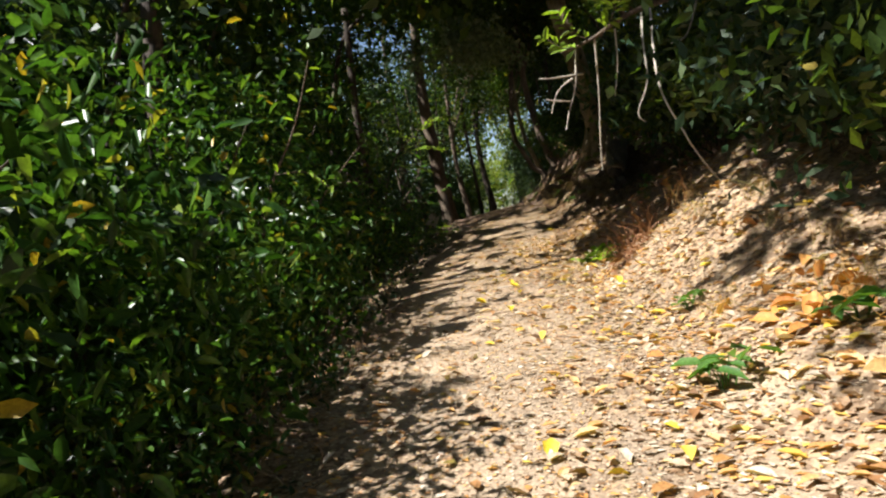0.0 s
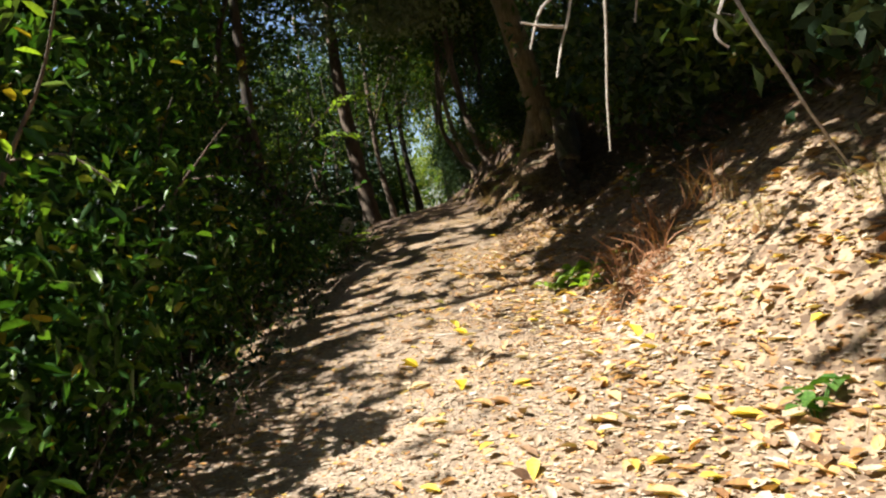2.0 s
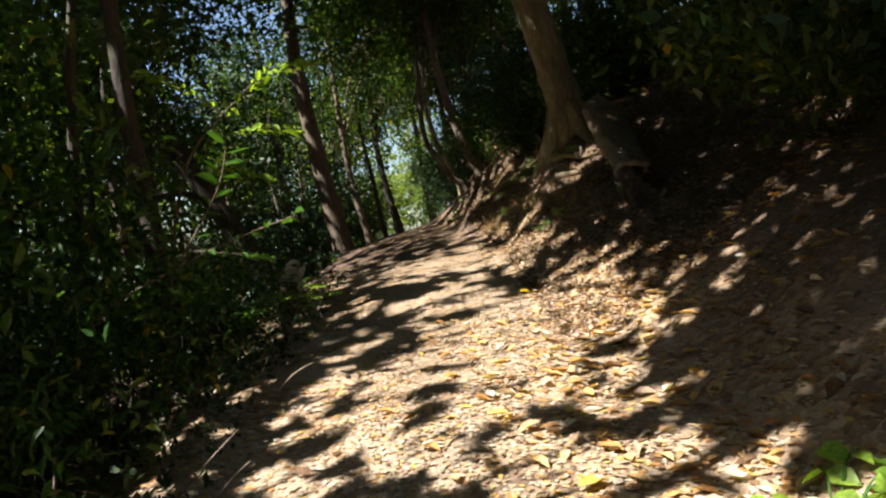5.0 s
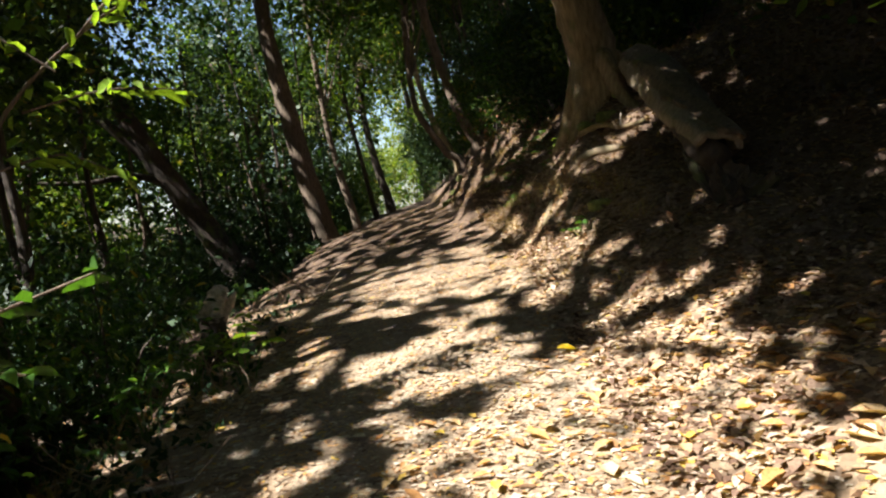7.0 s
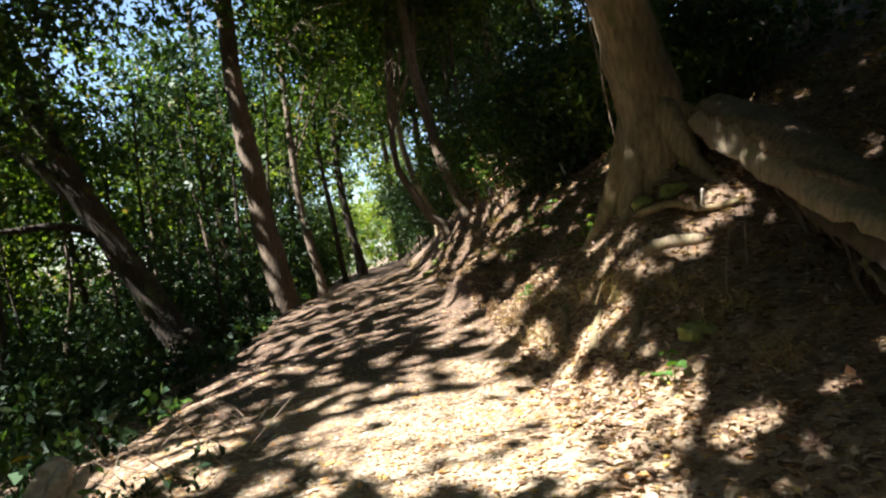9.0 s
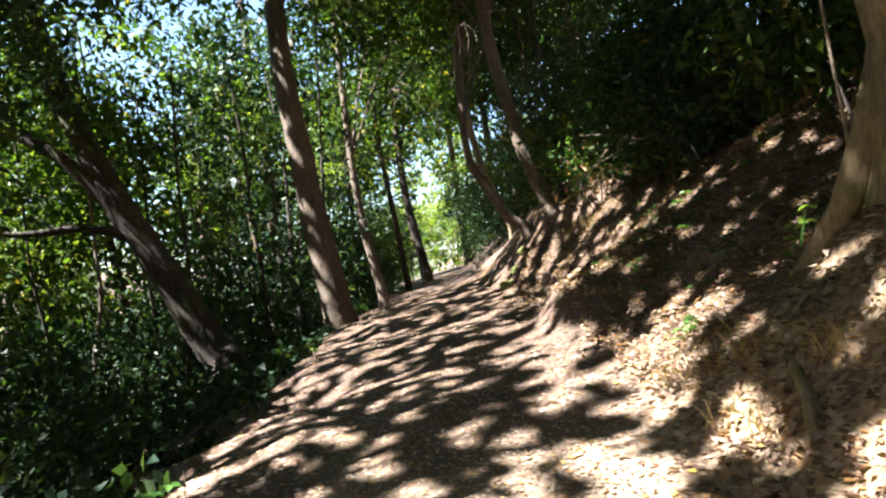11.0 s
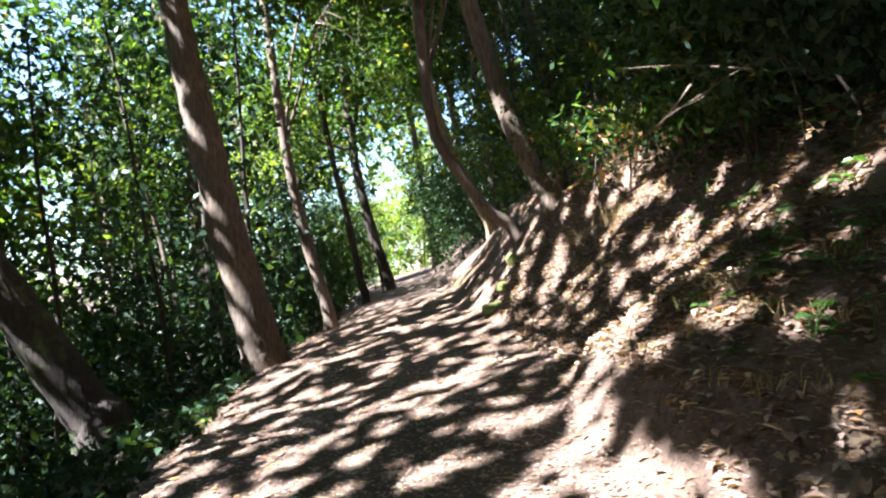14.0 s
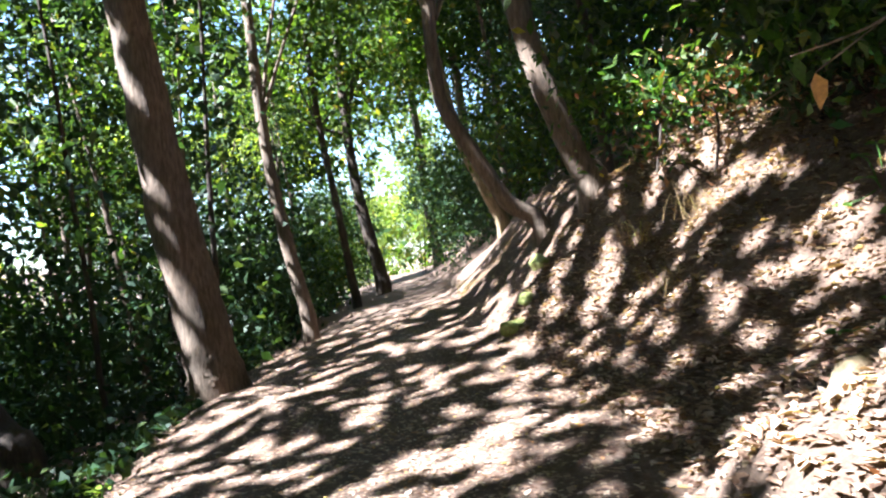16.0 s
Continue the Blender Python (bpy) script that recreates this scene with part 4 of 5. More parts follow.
def laurel_branch(root, lines, label, size=0.12, n=16, leaf=LAUREL, seed=0, thick=0.02):
    r = np.random.default_rng(seed + 400)
    at = np.array([root[0], root[1], gz(*root)])
    t = thing("laurel_branch", at, label, "branch", "leafy branches")
    for i, w in enumerate(lines):
        w = [(root[0], root[1], at[2] - 0.05)] + w if i == 0 else w
        s = part("stem", mesh_of("stem", *strand(local(w, at), thick if i == 0 else thick * 0.4, 0.004, 6, i), BARK), t)
        single(*leafy_line(w[1:] if i == 0 else w, n, size, r), leaf, s, at)


laurel_branch((-1.3, 14.3), [[(-1.0, 14.4, 2.4), (-0.4, 14.5, 3.2), (0.43, 14.6, 3.63)], [(-0.4, 14.5, 3.2), (-0.1, 14.5, 3.45), (0.3, 14.5, 3.45)], [(-0.7, 14.4, 2.8), (-0.3, 14.5, 2.9), (0.1, 14.4, 2.85)],
                              [(-0.9, 14.4, 2.5), (-0.5, 14.3, 2.55), (-0.2, 14.3, 2.4)], [(-0.5, 14.4, 3.0), (-0.9, 14.3, 3.3), (-1.2, 14.2, 3.4)]], "arching laurel branch with bright green leaves over the trail", 0.17, 20, FRESH, 1)
laurel_branch((-1.6, 12.9), [[(-1.4, 12.85, 1.3), (-0.6, 12.75, 1.75), (0.12, 12.65, 1.98)], [(-0.7, 12.75, 1.75), (-0.4, 12.7, 2.2), (-0.3, 12.65, 2.5)], [(-0.6, 12.7, 1.8), (-0.3, 12.6, 1.75), (-0.1, 12.6, 1.7)]],
              "laurel branch with broad glossy leaves reaching to the trail", 0.165, 12, LAUREL, 2)
laurel_branch((-2.0, 9.8), [[(-1.7, 9.8, 1.6), (-1.3, 9.8, 2.2), (-1.0, 9.7, 2.5)], [(-1.4, 9.8, 2.0), (-1.1, 9.7, 2.0), (-0.9, 9.6, 1.9)]], "laurel branch with glossy leaves in the sun", 0.14, 12, LAUREL, 3)
laurel_branch((-1.9, 6.6), [[(-1.6, 6.6, 1.6), (-1.3, 6.6, 2.3), (-1.1, 6.5, 2.9)], [(-1.5, 6.6, 1.9), (-1.2, 6.5, 1.9), (-1.0, 6.5, 1.75)]], "laurel branch with glossy leaves in the sun", 0.14, 12, FRESH, 4)


# the fallen trunk that leans against the foot of the big tree
def fallen_log():
    line = [(4.62, 18.75, 3.36), (4.52, 18.4, 3.36), (4.3, 17.5, 3.05), (4.12, 16.8, 2.74), (3.92, 16.1, 2.42), (3.74, 15.45, 2.14)]
    at = np.array([3.8, 15.3, gz(3.8, 15.3)])
    t = thing("fallen_log", at, "thick fallen trunk with flaking bark and a rotten underside", "log")
    r = np.random.default_rng(91)
    axis = [np.array([np.interp(k, range(6), [q[j] for q in line]) for j in range(3)]) for k in np.linspace(0, 5, 41)]

    def shell(name, lo, hi, rad, mat, label, ragged, drop=0.0):
        """A curved plate of the trunk between two angles round its axis (0 is up)."""
        n = 22
        jag = [0.0, 0.0]
        v = []
        for i, p in enumerate(axis):
            d = unit((axis[min(i + 1, 40)] - axis[max(i - 1, 0)])[None])[0]
            side = unit(np.cross(d, [0, 0, 1.0])[None])[0]
            top = np.cross(side, d)
            jag = [0.7 * q + r.normal(0, ragged) for q in jag]
            end = max(i - 26, 0) / 14
            for w in np.linspace(lo + jag[0] + 0.9 * end, hi + jag[1] - 1.0 * end, n):
                rr = rad * (1 + 0.05 * math.sin(5 * w + 0.3 * i) + 0.035 * math.sin(11 * w + 0.9 * i) + r.normal(0, 0.014)) * (0.9 + 0.1 * min(i / 4, 1))
                v.append(p + (top * math.cos(w) + side * math.sin(w)) * rr - np.array([0, 0, drop]))
        f = [(i * n + j, i * n + j + 1, (i + 1) * n + j + 1, (i + 1) * n + j) for i in range(40) for j in range(n - 1)]
        o = part(name, mesh_of(name, local(v, at), f, mat, True), t, label)
        th = o.modifiers.new("thick", "SOLIDIFY")
        th.thickness, th.offset = 0.045, -1

    shell("bark", -1.9, 0.9, 0.255, BARK_LOG, "grey-brown flaking bark", 0.09)
    shell("wood", -2.3, 1.75, 0.22, BARK_LOG_PALE, "pale bare wood under the bark", 0.06)
    part("heartwood", mesh_of("heartwood", *tube(local(line, at), [0.15, 0.17, 0.16, 0.15, 0.15, 0.12], 14, 0.09, 9), BARK_DARK, True), t, "dark rotten heartwood")
    for i in range(16):
        k = r.uniform(2.2, 5)
        p = np.array([np.interp(k, range(6), [q[j] for q in line]) for j in range(3)]) + np.array([r.uniform(-0.12, 0.16), r.uniform(-0.1, 0.1), -0.12])
        g = gz(p[0] + 0.05, p[1] - 0.25)
        e = np.array([p[0] + r.uniform(-0.08, 0.18), p[1] - r.uniform(0.05, 0.5), max(g - 0.04, p[2] - r.uniform(0.3, 0.9))])
        part("splinter", mesh_of("splinter", *tube(local([p, (p + e) / 2 + r.normal(0, 0.03, 3), e], at), [0.035, 0.03, 0.012], 7, 0.2, i), BARK_DARK if i % 3 else BARK_LOG), t)
    prop = [(3.78, 15.55, 2.1), (3.82, 15.4, 1.9), (3.86, 15.25, gz(3.86, 15.25) - 0.1)]
    part("rotten_end", mesh_of("rotten_end", *tube(local(prop, at), [0.08, 0.13, 0.26], 14, 0.22, 12), BARK_DARK), t, "dark crumbling rotten end on the ground")


fallen_log()


def dead_stick(points, rad, label, sides=8, seed=0, forks=(), mat=DEADWOOD):
    at = np.array([points[0][0], points[0][1], gz(points[0][0], points[0][1])])
    t = thing("dead_stick", at, label, "stick")
    part("stick", mesh_of("stick", *strand(local(points, at), rad, rad * 0.6, sides, seed), mat, True), t)
    for w in forks:
        part("fork", mesh_of("fork", *strand(local(w, at), rad * 0.6, rad * 0.3, 6, seed), DEADWOOD, True), t)


def on(x, y, h=0.0):
    return (x, y, gz(x, y) + h)


dead_stick([on(3.66, 18.25, 0.05), on(3.84, 18.05, 0.10), on(4.02, 17.9, 0.06), on(4.22, 17.72, 0.05)], 0.034, "pale broken branch lying at the tree's foot", 8, 1, [[on(4.02, 17.9, 0.06), on(4.02, 17.88, 0.22)], [on(3.98, 17.92, 0.06), on(3.93, 17.9, 0.18)]], mat=BARK_PALE)
dead_stick([on(3.52, 18.0, 0.0), on(3.7, 17.85, 0.02), on(3.9, 17.7, 0.02)], 0.06, "pale rotten wood on the bank by the tree", 9, 2, mat=BARK_LOG_PALE)
dead_stick([on(3.1, 17.3, -0.02), on(3.25, 17.5, 0.0), on(3.42, 17.75, -0.03)], 0.05, "bare yellowish root in the cut bank", 9, 12, mat=BARK_PALE)
dead_stick([on(3.0, 17.75, -0.02), on(3.12, 17.95, 0.0), on(3.3, 18.2, -0.03)], 0.045, "bare yellowish root in the cut bank", 9, 13, mat=BARK_PALE)
dead_stick([on(2.98, 18.3, -0.02), on(3.08, 18.5, 0.01), on(3.2, 18.85, -0.03)], 0.045, "bare yellowish root in the cut bank", 9, 14, mat=BARK_PALE)
dead_stick([on(-1.33, 11.9, -0.05), on(-1.34, 11.9, 0.2), on(-1.3, 11.88, 0.45)], 0.014, "pale forked stick standing at the trail's edge", 6, 3, [[on(-1.34, 11.9, 0.2), on(-1.45, 11.9, 0.38)], [on(-1.33, 11.9, 0.28), on(-1.2, 11.85, 0.42)]])
dead_stick([on(3.8, 24.1, -0.03), on(3.62, 23.98, 0.03), (3.466, 23.944, 2.16), (3.33, 24.03, 2.1), (3.25, 24.0, 2.02), (3.19, 23.85, 1.9), on(3.16, 23.7, -0.03)], 0.045, "pale root along the edge of a hummock", 9, 4, mat=BARK_PALE)
dead_stick([on(-0.7, 13.6, 0.03), on(-0.4, 13.9, 0.05), on(0.0, 14.0, 0.03)], 0.012, "thin dry stick lying at the trail's edge", 6, 5)
dead_stick([on(0.6, 8.6, 0.012), on(0.8, 8.5, 0.02), on(1.05, 8.55, 0.012)], 0.007, "thin dry stick lying on the trail", 6, 6)
dead_stick([on(5.2, 29.2, -0.05), (5.17, 29.2, 3.75), (5.26, 29.2, 4.0)], 0.04, "pale broken stump stick on the bank", 7, 7, [[(5.17, 29.2, 3.75), (5.06, 29.2, 3.9)]])
dead_stick([on(5.0, 20.5, 0.03), on(5.6, 21.2, 0.08), on(6.1, 22.0, 0.05)], 0.03, "pale dry branch lying on the slope", 7, 8, mat=DRYTWIG)


def stone(x, y, size, label, seed, mat=STONE, name="stone", cat="stone", sink=0.25):
    r = np.random.default_rng(seed)
    bm = bmesh.new()
    bmesh.ops.create_icosphere(bm, subdivisions=3, radius=1)
    ph = r.uniform(0, 6, 6)
    for v in bm.verts:
        n = v.co.copy()
        k = 1 + 0.16 * math.sin(n.x * 3 + ph[0]) + 0.13 * math.sin(n.y * 4 + ph[1]) + 0.1 * math.sin(n.z * 5 + ph[2]) + 0.05 * math.sin(n.x * 11 + n.y * 9 + ph[3])
        v.co = Vector((n.x * size[0], n.y * size[1], n.z * size[2])) * k
    me = bpy.data.meshes.new(name)
    bm.to_mesh(me)
    bm.free()
    me.polygons.foreach_set("use_smooth", [True] * len(me.polygons))
    me.materials.append(mat)
    ob = new(name, me)
    ob.location = on(x, y, size[2] * (1 - 2 * sink) * 0.5)
    return tagged(ob, label, cat)


def stump():
    at = np.array(on(-0.22, 16.6))
    t = thing("stump", at, "mossy stump with a bleached broken top at the trail's edge", "stump")
    part("trunk", mesh_of("trunk", *tube([(-0.12, 0, -0.15), (-0.1, 0, 0.15), (-0.08, 0, 0.36)], [0.15, 0.12, 0.10], 12, 0.1, 4), BARK_DARK, True), t)
    part("broken_top", mesh_of("broken_top", *tube([(-0.1, 0, 0.32), (-0.06, 0, 0.42), (0.0, 0, 0.54), (0.05, 0.02, 0.6)], [0.10, 0.09, 0.075, 0.035], 10, 0.14, 4), DEADWOOD), t, "bleached broken wood")
    part("splinter", mesh_of("splinter", *tube([(-0.02, 0.02, 0.32), (0.07, 0.02, 0.45), (0.13, 0.02, 0.55)], [0.05, 0.04, 0.012], 8, 0.12, 5), DEADWOOD), t, "bleached splinter")

stump()
for i, (x, y, s) in enumerate([(3.62, 28.9, (0.14, 0.16, 0.09)), (3.85, 29.3, (0.09, 0.2, 0.07)), (4.15, 29.7, (0.10, 0.25, 0.10)), (3.29, 16.81, (0.11, 0.09, 0.07)), (4.05, 18.35, (0.12, 0.09, 0.07)), (4.3, 18.45, (0.10, 0.08, 0.07)), (3.85, 18.5, (0.11, 0.1, 0.08))]):
    stone(x, y, s, "yellow-green moss cushion on the bank", 10 + i, MOSS, "moss_cushion", "moss", 0.3)


# ---- low plants ----
def blades(n, height, spread, r, width=0.012):
    base = np.stack([r.normal(0, spread, n), r.normal(0, spread, n), np.full(n, -0.02)], 1)
    tip = base + np.stack([r.normal(0, height * 0.5, n), r.normal(0, height * 0.5, n), height * r.uniform(0.5, 1.1, n)], 1)
    mid = (base + tip) / 2 + np.array([0, 0, height * 0.18])
    s = unit(np.cross(tip - base, r.normal(0, 1, (n, 3)))) * width
    v = np.stack([base - s, base + s, mid + s * 0.8, mid - s * 0.8, tip + s * 0.15, tip - s * 0.15], 1).reshape(-1, 3)
    f = (np.arange(n)[:, None, None] * 6 + np.array([[0, 1, 2, 3], [3, 2, 4, 5]])[None]).reshape(-1, 4)
    return v, f


grass_v, grass_f = [], []


def tuft(x, y, height, n, seed):
    v, f = blades(n, height, 0.09, np.random.default_rng(seed), 0.0022)
    grass_f.append(f + sum(len(q) for q in grass_v))
    grass_v.append(v + np.array(on(x, y)))


def dry_fern(x, y, height, n, seed):
    t = thing("dry_fern", on(x, y), "clump of dry red-brown fern stalks on the bank", "dead plant", "dry ferns")
    for i in range(n):
        v, f = blades(1, height, 0.08, np.random.default_rng(seed * 50 + i), 0.005)
        part("stalk", mesh_of("stalk", v, f, REDSTALK), t)


for i, (x, y, h) in enumerate([(2.5, 4.3, 0.3), (2.75, 5.0, 0.3), (2.3, 4.0, 0.22), (2.7, 5.9, 0.22), (2.95, 6.6, 0.3), (2.6, 7.2, 0.25), (2.75, 7.9, 0.3), (3.0, 9.0, 0.25), (2.0, 5.2, 0.18), (3.2, 4.2, 0.5),
                               (3.05, 19.3, 0.3), (2.95, 19.6, 0.35), (3.15, 19.0, 0.3), (2.9, 18.7, 0.25), (3.25, 18.5, 0.3), (3.5, 17.4, 0.3), (3.45, 16.8, 0.3), (3.4, 16.2, 0.25), (3.75, 22.9, 0.14),
                               (4.1, 22.5, 0.14), (3.35, 22.3, 0.09), (3.52, 22.1, 0.12), (3.43, 22.75, 0.1), (3.65, 22.5, 0.1), (3.3, 23.05, 0.08), (3.62, 23.1, 0.1), (3.85, 22.2, 0.1), (3.9, 23.45, 0.1), (4.3, 26.8, 0.3), (4.8, 27.2, 0.35), (4.6, 27.8, 0.3), (3.9, 33.5, 0.4), (3.3, 17.9, 0.35), (-1.2, 13.6, 0.25), (-0.9, 14.6, 0.25), (-0.6, 15.2, 0.22)]):
    tuft(x, y, h * 0.8, 55, 200 + i)
tagged(new("dry_grass", mesh_of("dry_grass", np.concatenate(grass_v), np.concatenate(grass_f), DRYGRASS)), "tufts of dry straw-coloured grass on the bank", "grass", kind="stuff")
for i, (x, y) in enumerate([(2.25, 8.15), (2.4, 8.4), (2.15, 8.6), (2.6, 8.9), (2.75, 8.3)]):
    dry_fern(x, y, 0.42, 20, 300 + i)
def dead_fern(x, y, seed):
    r = np.random.default_rng(seed)
    at = on(x, y)
    t = thing("dead_fern", at, "wilted rust-brown fern lying on the fallen leaves", "dead plant", "dead ferns")
    for i in range(11):
        a, ln = i * 0.57 + r.uniform(-0.2, 0.2), r.uniform(0.2, 0.34)
        pts = []
        for k in (0.0, 0.5, 1.0):
            px, py = x + math.cos(a) * ln * k, y + math.sin(a) * ln * k
            pts.append((px - x, py - y, gz(px, py) - at[2] + 0.03 + 0.12 * math.sin(math.pi * k) * r.uniform(0.4, 1.2)))
        f = part("frond", mesh_of("frond", *strand(pts, 0.005, 0.002, 5), REDSTALK), t)
        single(*leafy_line(pts, 14, 0.06, r, width=0.3), REDSTALK, f, (0, 0, 0))


dead_fern(2.05, 8.05, 320)
dead_fern(2.25, 9.1, 321)


def seedling(x, y, n, size, spread, height, label, mat, seed, width=0.8, group="green plants by the trail"):
    r = np.random.default_rng(seed + 700)
    t = thing("low_plant", on(x, y), label, "plant", group)
    for i in range(n):
        a = r.uniform(0, 6.28)
        d = spread * math.sqrt(r.random())
        tip = Vector((d * math.cos(a), d * math.sin(a), height * r.uniform(0.5, 1.1) + gz(x + d * math.cos(a), y + d * math.sin(a)) - gz(x, y)))
        part("stalk", mesh_of("stalk", *strand([(tip.x * 0.25, tip.y * 0.25, -0.02), (tip.x * 0.6, tip.y * 0.6, tip.z * 0.75), tuple(tip)], 0.005, 0.003, 5), WEED), t)
        three = np.array([tip] * 3) + np.array([[math.cos(a + q), math.sin(a + q), 0] for q in (0, 2.1, 4.2)]) * size * 0.5
        al = np.array([[math.cos(a + q), math.sin(a + q), 0] for q in (0, 2.1, 4.2)]) * 3
        lv, lf = leaves(three, size, r, width, 2.5, along=al, fold=0.15)
        part("leaf", mesh_of("leaf", lv, lf, mat), t)
    return t


seedling(1.92, 9.68, 9, 0.11, 0.2, 0.07, "low bright green three-leaved plant among fallen leaves", FRESH, 1)
seedling(2.10, 9.48, 8, 0.11, 0.2, 0.07, "low bright green three-leaved plant among fallen leaves", FRESH, 2)
seedling(2.15, 9.20, 7, 0.11, 0.2, 0.07, "low bright green three-leaved plant among fallen leaves", FRESH, 3)
seedling(1.47, 3.85, 6, 0.19, 0.14, 0.16, "dark green broad-leaved weed at the trail's edge", WEED, 4, 0.38)
seedling(2.15, 3.75, 5, 0.14, 0.16, 0.14, "green weed in the litter of the bank", WEED, 5, 0.5)
seedling(1.92, 5.75, 5, 0.08, 0.10, 0.10, "small dark green weed in the litter", WEED, 6)
seedling(2.9, 10.2, 6, 0.09, 0.15, 0.3, "green seedling on the shaded bank", WEED, 7)
seedling(3.0, 16.6, 4, 0.07, 0.12, 0.1, "small green seedling on the bank", WEED, 8)
seedling(3.3, 20.2, 5, 0.06, 0.14, 0.1, "leafy green seedling on the bank edge", WEED, 9)
seedling(3.75, 19.6, 6, 0.07, 0.14, 0.2, "leafy green seedling on the bank edge", FRESH, 10)
seedling(4.2, 23.4, 7, 0.07, 0.3, 0.1, "small green seedlings in the shaded litter", WEED, 11)
seedling(4.0, 22.4, 6, 0.07, 0.3, 0.1, "small green seedlings in the shaded litter", WEED, 12)
for i, (x, y, n, sz, sp, h) in enumerate([(3.5, 22.5, 4, 0.07, 0.15, 0.08), (3.7, 22.85, 5, 0.08, 0.2, 0.12), (3.55, 23.2, 4, 0.07, 0.2, 0.1), (3.62, 22.2, 5, 0.08, 0.2, 0.12), (3.95, 23.0, 6, 0.09, 0.25, 0.18), (3.75, 22.0, 5, 0.09, 0.25, 0.12), (4.35, 22.6, 7, 0.10, 0.3, 0.18), (4.7, 23.4, 7, 0.11, 0.35, 0.25), (4.1, 24.4, 5, 0.08, 0.3, 0.15), (4.9, 24.4, 6, 0.10, 0.35, 0.3), (4.45, 21.6, 6, 0.09, 0.3, 0.2), (5.2, 22.4, 7, 0.12, 0.4, 0.3), (4.9, 25.3, 6, 0.09, 0.3, 0.3), (4.0, 21.2, 5, 0.08, 0.25, 0.15), (5.4, 23.9, 6, 0.12, 0.4, 0.35)]):
    seedling(x, y, n, sz * 0.8, sp, h * 0.4, "low green seedlings in the shaded litter of the slope", WEED, 60 + i, 0.55)
for i, (x, y) in enumerate([(-0.1, 16.15), (-0.45, 16.2), (-0.3, 15.7), (-0.75, 15.6), (-0.5, 15.1), (0.05, 15.75)]):
    seedling(x, y, 9, 0.10, 0.24, 0.34, "leafy green plant at the lower edge of the trail", FRESH if i in (0, 5) else WEED, 90 + i, 0.5)
seedling(-0.4, 20.4, 5, 0.08, 0.2, 0.12, "low green plant at the lower edge of the trail", WEED, 13)
seedling(0.0, 27.6, 4, 0.08, 0.15, 0.12, "low green plant at the lower edge of the trail", FRESH, 14)
seedling(-0.7, 17.0, 8, 0.09, 0.35, 0.18, "low green plant at the lower edge of the trail", WEED, 15)
seedling(-0.9, 16.0, 8, 0.09, 0.35, 0.2, "low green plant at the lower edge of the trail", WEED, 16)


# a bare twig with a last orange leaf, and dead twigs under the canopy
def bare_twigs(root, lines, label, rad=0.012, seed=0, leaf_at=None):
    at = np.array(root, float)
    t = thing("bare_branch", at, label, "branch", "dead twigs")
    for i, w in enumerate(lines):
        part("twig", mesh_of("twig", *strand(local(w, at), rad, rad * 0.35, 6, seed + i), DRYTWIG), t)
    for i, p in enumerate(leaf_at or []):
        v, f = leaves(np.array([p]), 0.095, np.random.default_rng(seed + i), 0.6, 0.2, along=np.array([[0.1, 0.0, -3.0]]))
        part("leaf", mesh_of("leaf", local(v, at), f, ORANGE), t, "hanging dry orange leaf")


bare_twigs(on(4.9, 23.9), [[(4.9, 26.1, 3.75), (4.6, 26.0, 3.6), (4.36, 25.93, 3.42)], [on(4.9, 23.9, -0.05), (4.7, 23.8, 3.9), (4.0, 23.7, 3.65), (3.3, 23.6, 3.25)], [(4.2, 23.7, 3.8), (3.9, 23.4, 3.6), (3.6, 23.2, 3.5)], [(4.0, 23.7, 3.75), (3.8, 23.9, 3.5), (3.5, 24.0, 3.4)], [(4.5, 23.8, 3.85), (4.2, 24.2, 4.0), (3.8, 24.4, 4.05)]],
           "bare twigs with hanging dry leaves over the bank", 0.007, 1, [(3.3, 23.6, 3.2), (4.36, 25.93, 3.39)])
bare_twigs(on(4.4, 19.9), [[on(4.4, 19.9, -0.05), (4.15, 19.7, 3.6), (3.95, 19.6, 4.6), (3.7, 19.6, 5.6)]], "thin bare stem standing by the big tree", 0.016, 5)
bare_twigs(on(3.55, 16.9), [[on(3.55, 16.9, -0.05), on(3.54, 16.85, 0.3), on(3.56, 16.8, 0.55)], [on(3.9, 17.2, -0.05), on(3.88, 17.15, 0.5)]], "thin dry stalks standing on the bank", 0.007, 7)
for i, (x, y, z) in enumerate([(1.6, 27.2, 5.4), (2.3, 26.0, 5.6), (2.6, 33.0, 6.2), (0.8, 24.0, 5.8)]):
    r = np.random.default_rng(600 + i)
    lines = [[(x + 1.2, y + 0.6, z + 0.9), (x + 0.5, y + 0.2, z + 0.6), (x, y, z)]]
    for _ in range(9):
        s = Vector(lines[0][1]).lerp(Vector(lines[0][2]), r.random())
        e = s + Vector((r.normal(0.1, 0.15), r.normal(0, 0.15), -r.uniform(0.2, 0.7)))
        lines.append([tuple(s), tuple(s.lerp(e, 0.5) + Vector((0.05, 0, 0.05))), tuple(e)])
    bare_twigs(lines[0][0], lines, "dead pale twigs hanging under the canopy", 0.005, 20 * i)
shrub((5.1, 27.4), 1.3, (0.5, 0.5), "bush of dry brown ferns and dead leaves on the bank", REDSTALK, 20, 26, 0.09, 400, "bank bushes", simple=True, stems=2)
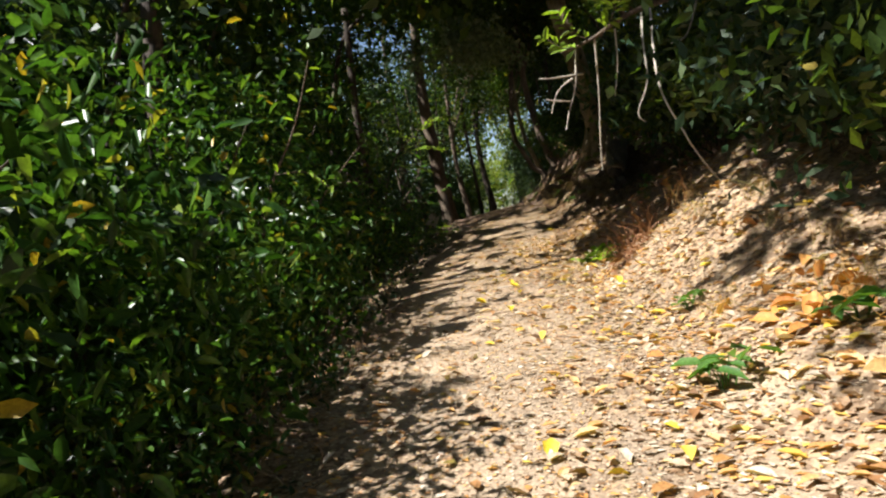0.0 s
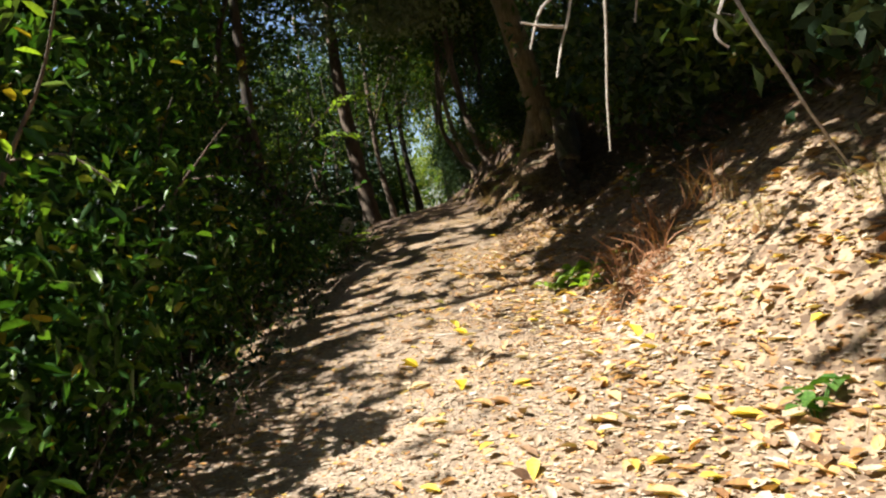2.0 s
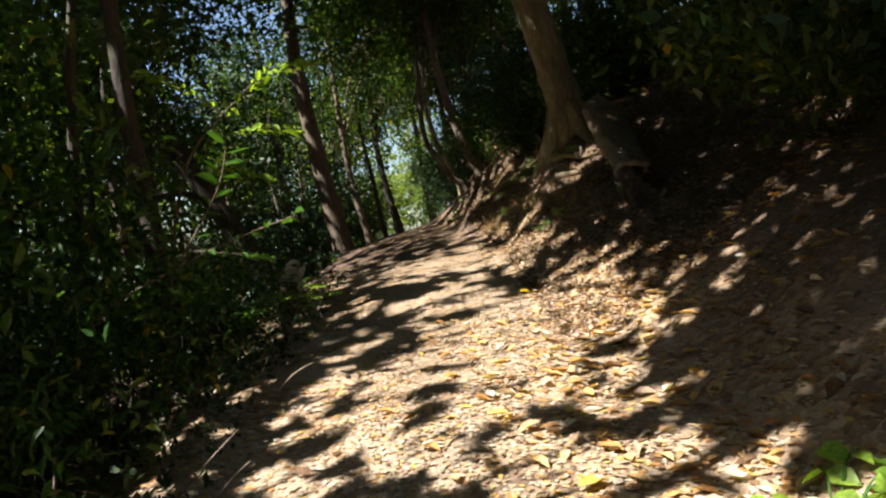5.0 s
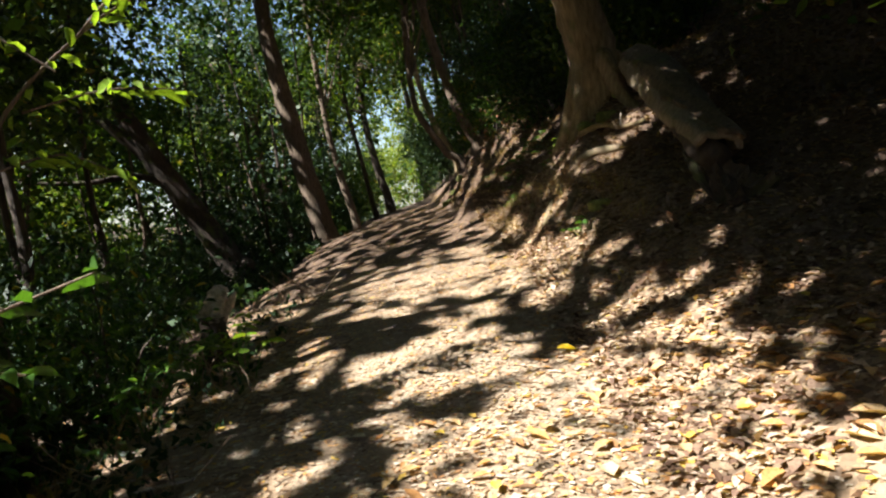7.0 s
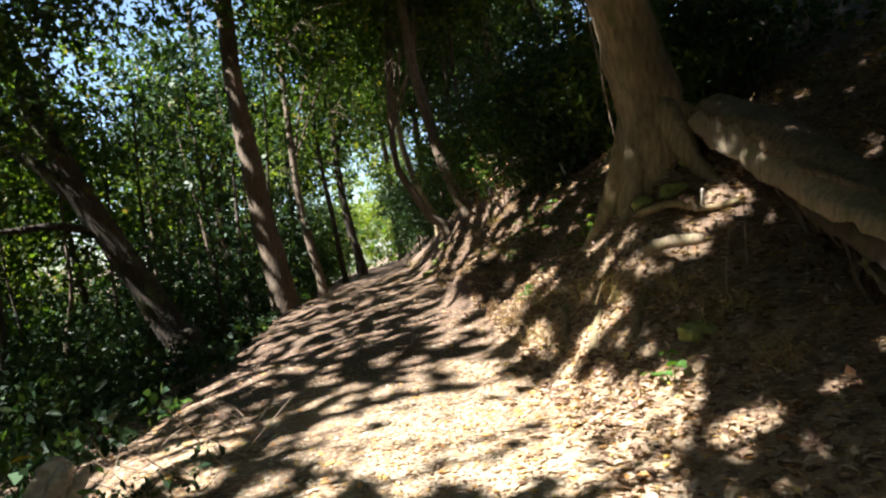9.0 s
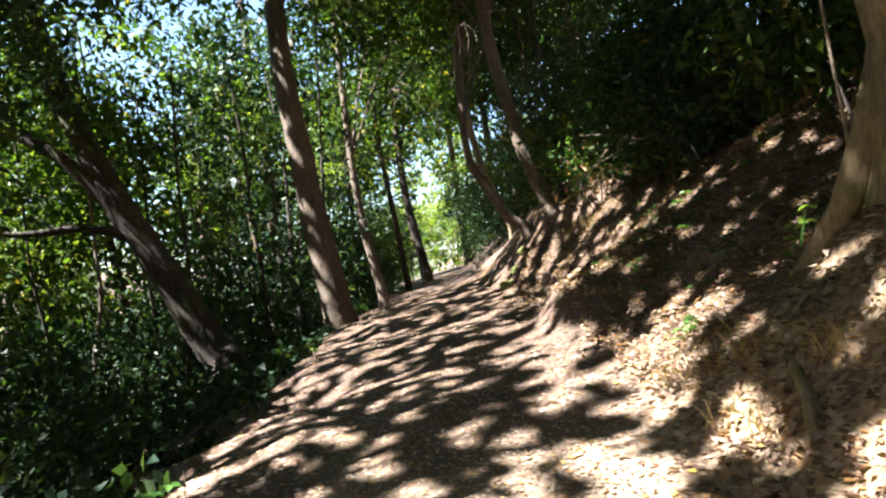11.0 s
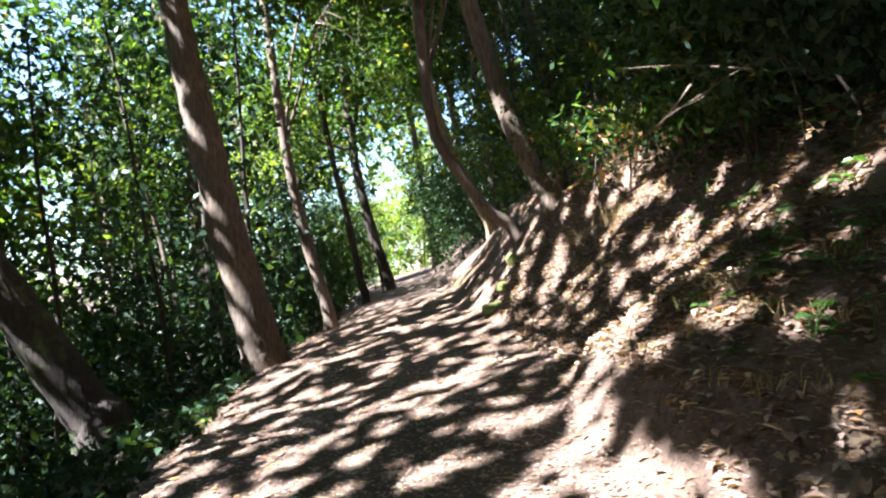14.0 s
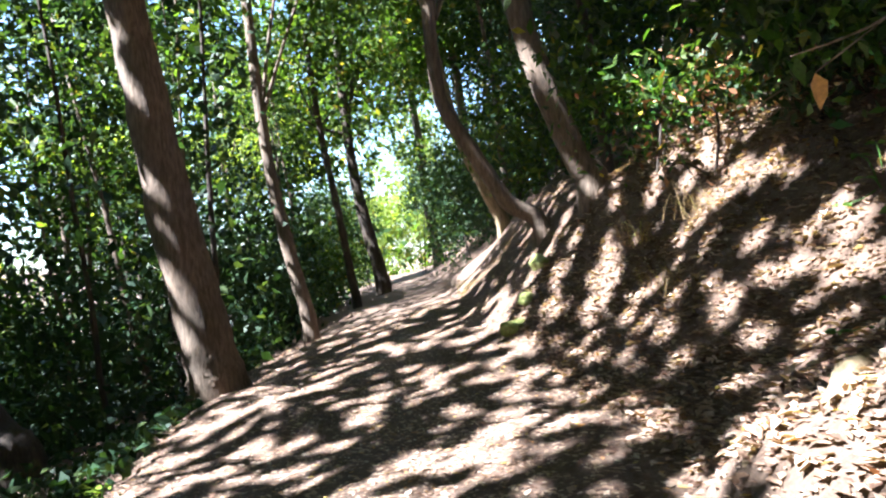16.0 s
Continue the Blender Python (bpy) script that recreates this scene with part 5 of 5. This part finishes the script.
for i, (x, y, h, leaf) in enumerate([(5.2, 23.6, 1.7, DIM), (5.2, 24.9, 1.8, LAUREL), (5.3, 26.2, 1.9, DIM), (5.7, 27.4, 2.2, LAUREL), (5.9, 28.8, 2.4, DIM), (6.0, 25.4, 2.6, DIM)]):
    shrub((x, y), h, (0.95, 0.9), "dark leafy bush crowding the crest of the bank", leaf, 70, 44, 0.11, 420 + i, "bank bushes", simple=True, lean=(-0.25, 0), stems=2)
shrub((4.9, 28.2), 1.5, (0.7, 0.7), "leafy green bush on the bank top in sun flecks", LAUREL, 40, 30, 0.09, 401, "bank bushes", stems=2)
shrub((5.3, 25.0), 2.2, (1.1, 0.9), "leafy bush with dead twigs on the slope", CANOPY, 50, 34, 0.10, 402, "bank bushes", lean=(-0.2, 0), stems=1)


# ---- single fallen leaves on the stretch that is passed most closely ----
def single_leaves():
    r = np.random.default_rng(44)
    shapes = [mesh_of("fallen_leaf", *leaves(np.zeros((1, 3)), s, np.random.default_rng(i), w, 1.0, along=np.array([[3.0, 0, 0]]), fold=0.2, flat=0.9), LITTER_ONE) for i, (s, w) in enumerate([(0.12, 0.5), (0.10, 0.6), (0.14, 0.45), (0.09, 0.7)])]
    for i in range(300):
        y = r.uniform(3.0, 12.0)
        u = r.normal(1.3, 0.9)
        x = float(trail_x(y)) + min(max(u, -1.2), 3.2)
        o = part("fallen_leaf", shapes[i % 4], ground)
        o.matrix_basis = Matrix.Translation(on(x, y, 0.03)) @ pose(0, 0, 0, r.normal(0, 16), r.normal(0, 16), r.uniform(0, 360))
    for i, (x, y) in enumerate([(0.78, 8.79), (0.8, 8.05), (-0.28, 9.92), (1.69, 8.68), (1.74, 7.3), (0.63, 7.3), (0.35, 7.93), (2.15, 14.55), (2.66, 7.62), (0.36, 7.98), (0.45, 3.5), (1.06, 3.54), (0.69, 3.13), (0.79, 8.48)]):
        me = mesh_of("yellow_leaf", *leaves(np.zeros((1, 3)), 0.12, np.random.default_rng(i), 0.62, 1.0, along=np.array([[3.0, 0, 0]]), fold=0.2, flat=0.9), YELLOW)
        o = part("yellow_leaf", me, ground, "bright yellow fallen leaf" if i == 0 else "")
        o.matrix_basis = Matrix.Translation(on(x, y, 0.035)) @ pose(0, 0, 0, r.normal(0, 14), r.normal(0, 14), r.uniform(0, 360))
    # a drift of broad orange leaves under the bank
    for i in range(46):
        me = mesh_of("orange_leaf", *leaves(np.zeros((1, 3)), r.uniform(0.11, 0.17), np.random.default_rng(i + 50), 0.66, 1.0, along=np.array([[3.0, 0, 0]]), fold=0.22, flat=0.85), ORANGE)
        x, y = r.normal(2.15, 0.28), r.normal(4.3, 0.6)
        o = part("orange_leaf", me, ground, "broad orange fallen leaf" if i == 0 else "")
        o.matrix_basis = Matrix.Translation(on(x, y, 0.04)) @ pose(0, 0, 0, r.normal(0, 25), r.normal(0, 25), r.uniform(0, 360))


single_leaves()


# roots of the big tree
big_tree = [o for o in scene.objects if o.name.startswith("tree") and o.parent is None][0]
bx, by, bz = big_tree.location
for i, (dx, dy, ln) in enumerate([(-0.55, -0.35, 0.4), (0.1, -0.75, 0.45), (-0.6, 0.3, 0.4), (0.5, -0.5, 0.3)]):
    pts = [(dx * 0.25, dy * 0.25, 0.5), (dx * 0.7, dy * 0.7, gz(bx + dx * 0.7, by + dy * 0.7) - bz + 0.08), (dx * 1.25, dy * 1.25, gz(bx + dx * 1.25, by + dy * 1.25) - bz - 0.08)]
    part("root", mesh_of("root", *tube(pts, [0.11, 0.085, 0.04], 9, 0.1, 50 + i), BARK_PALE, True), big_tree)
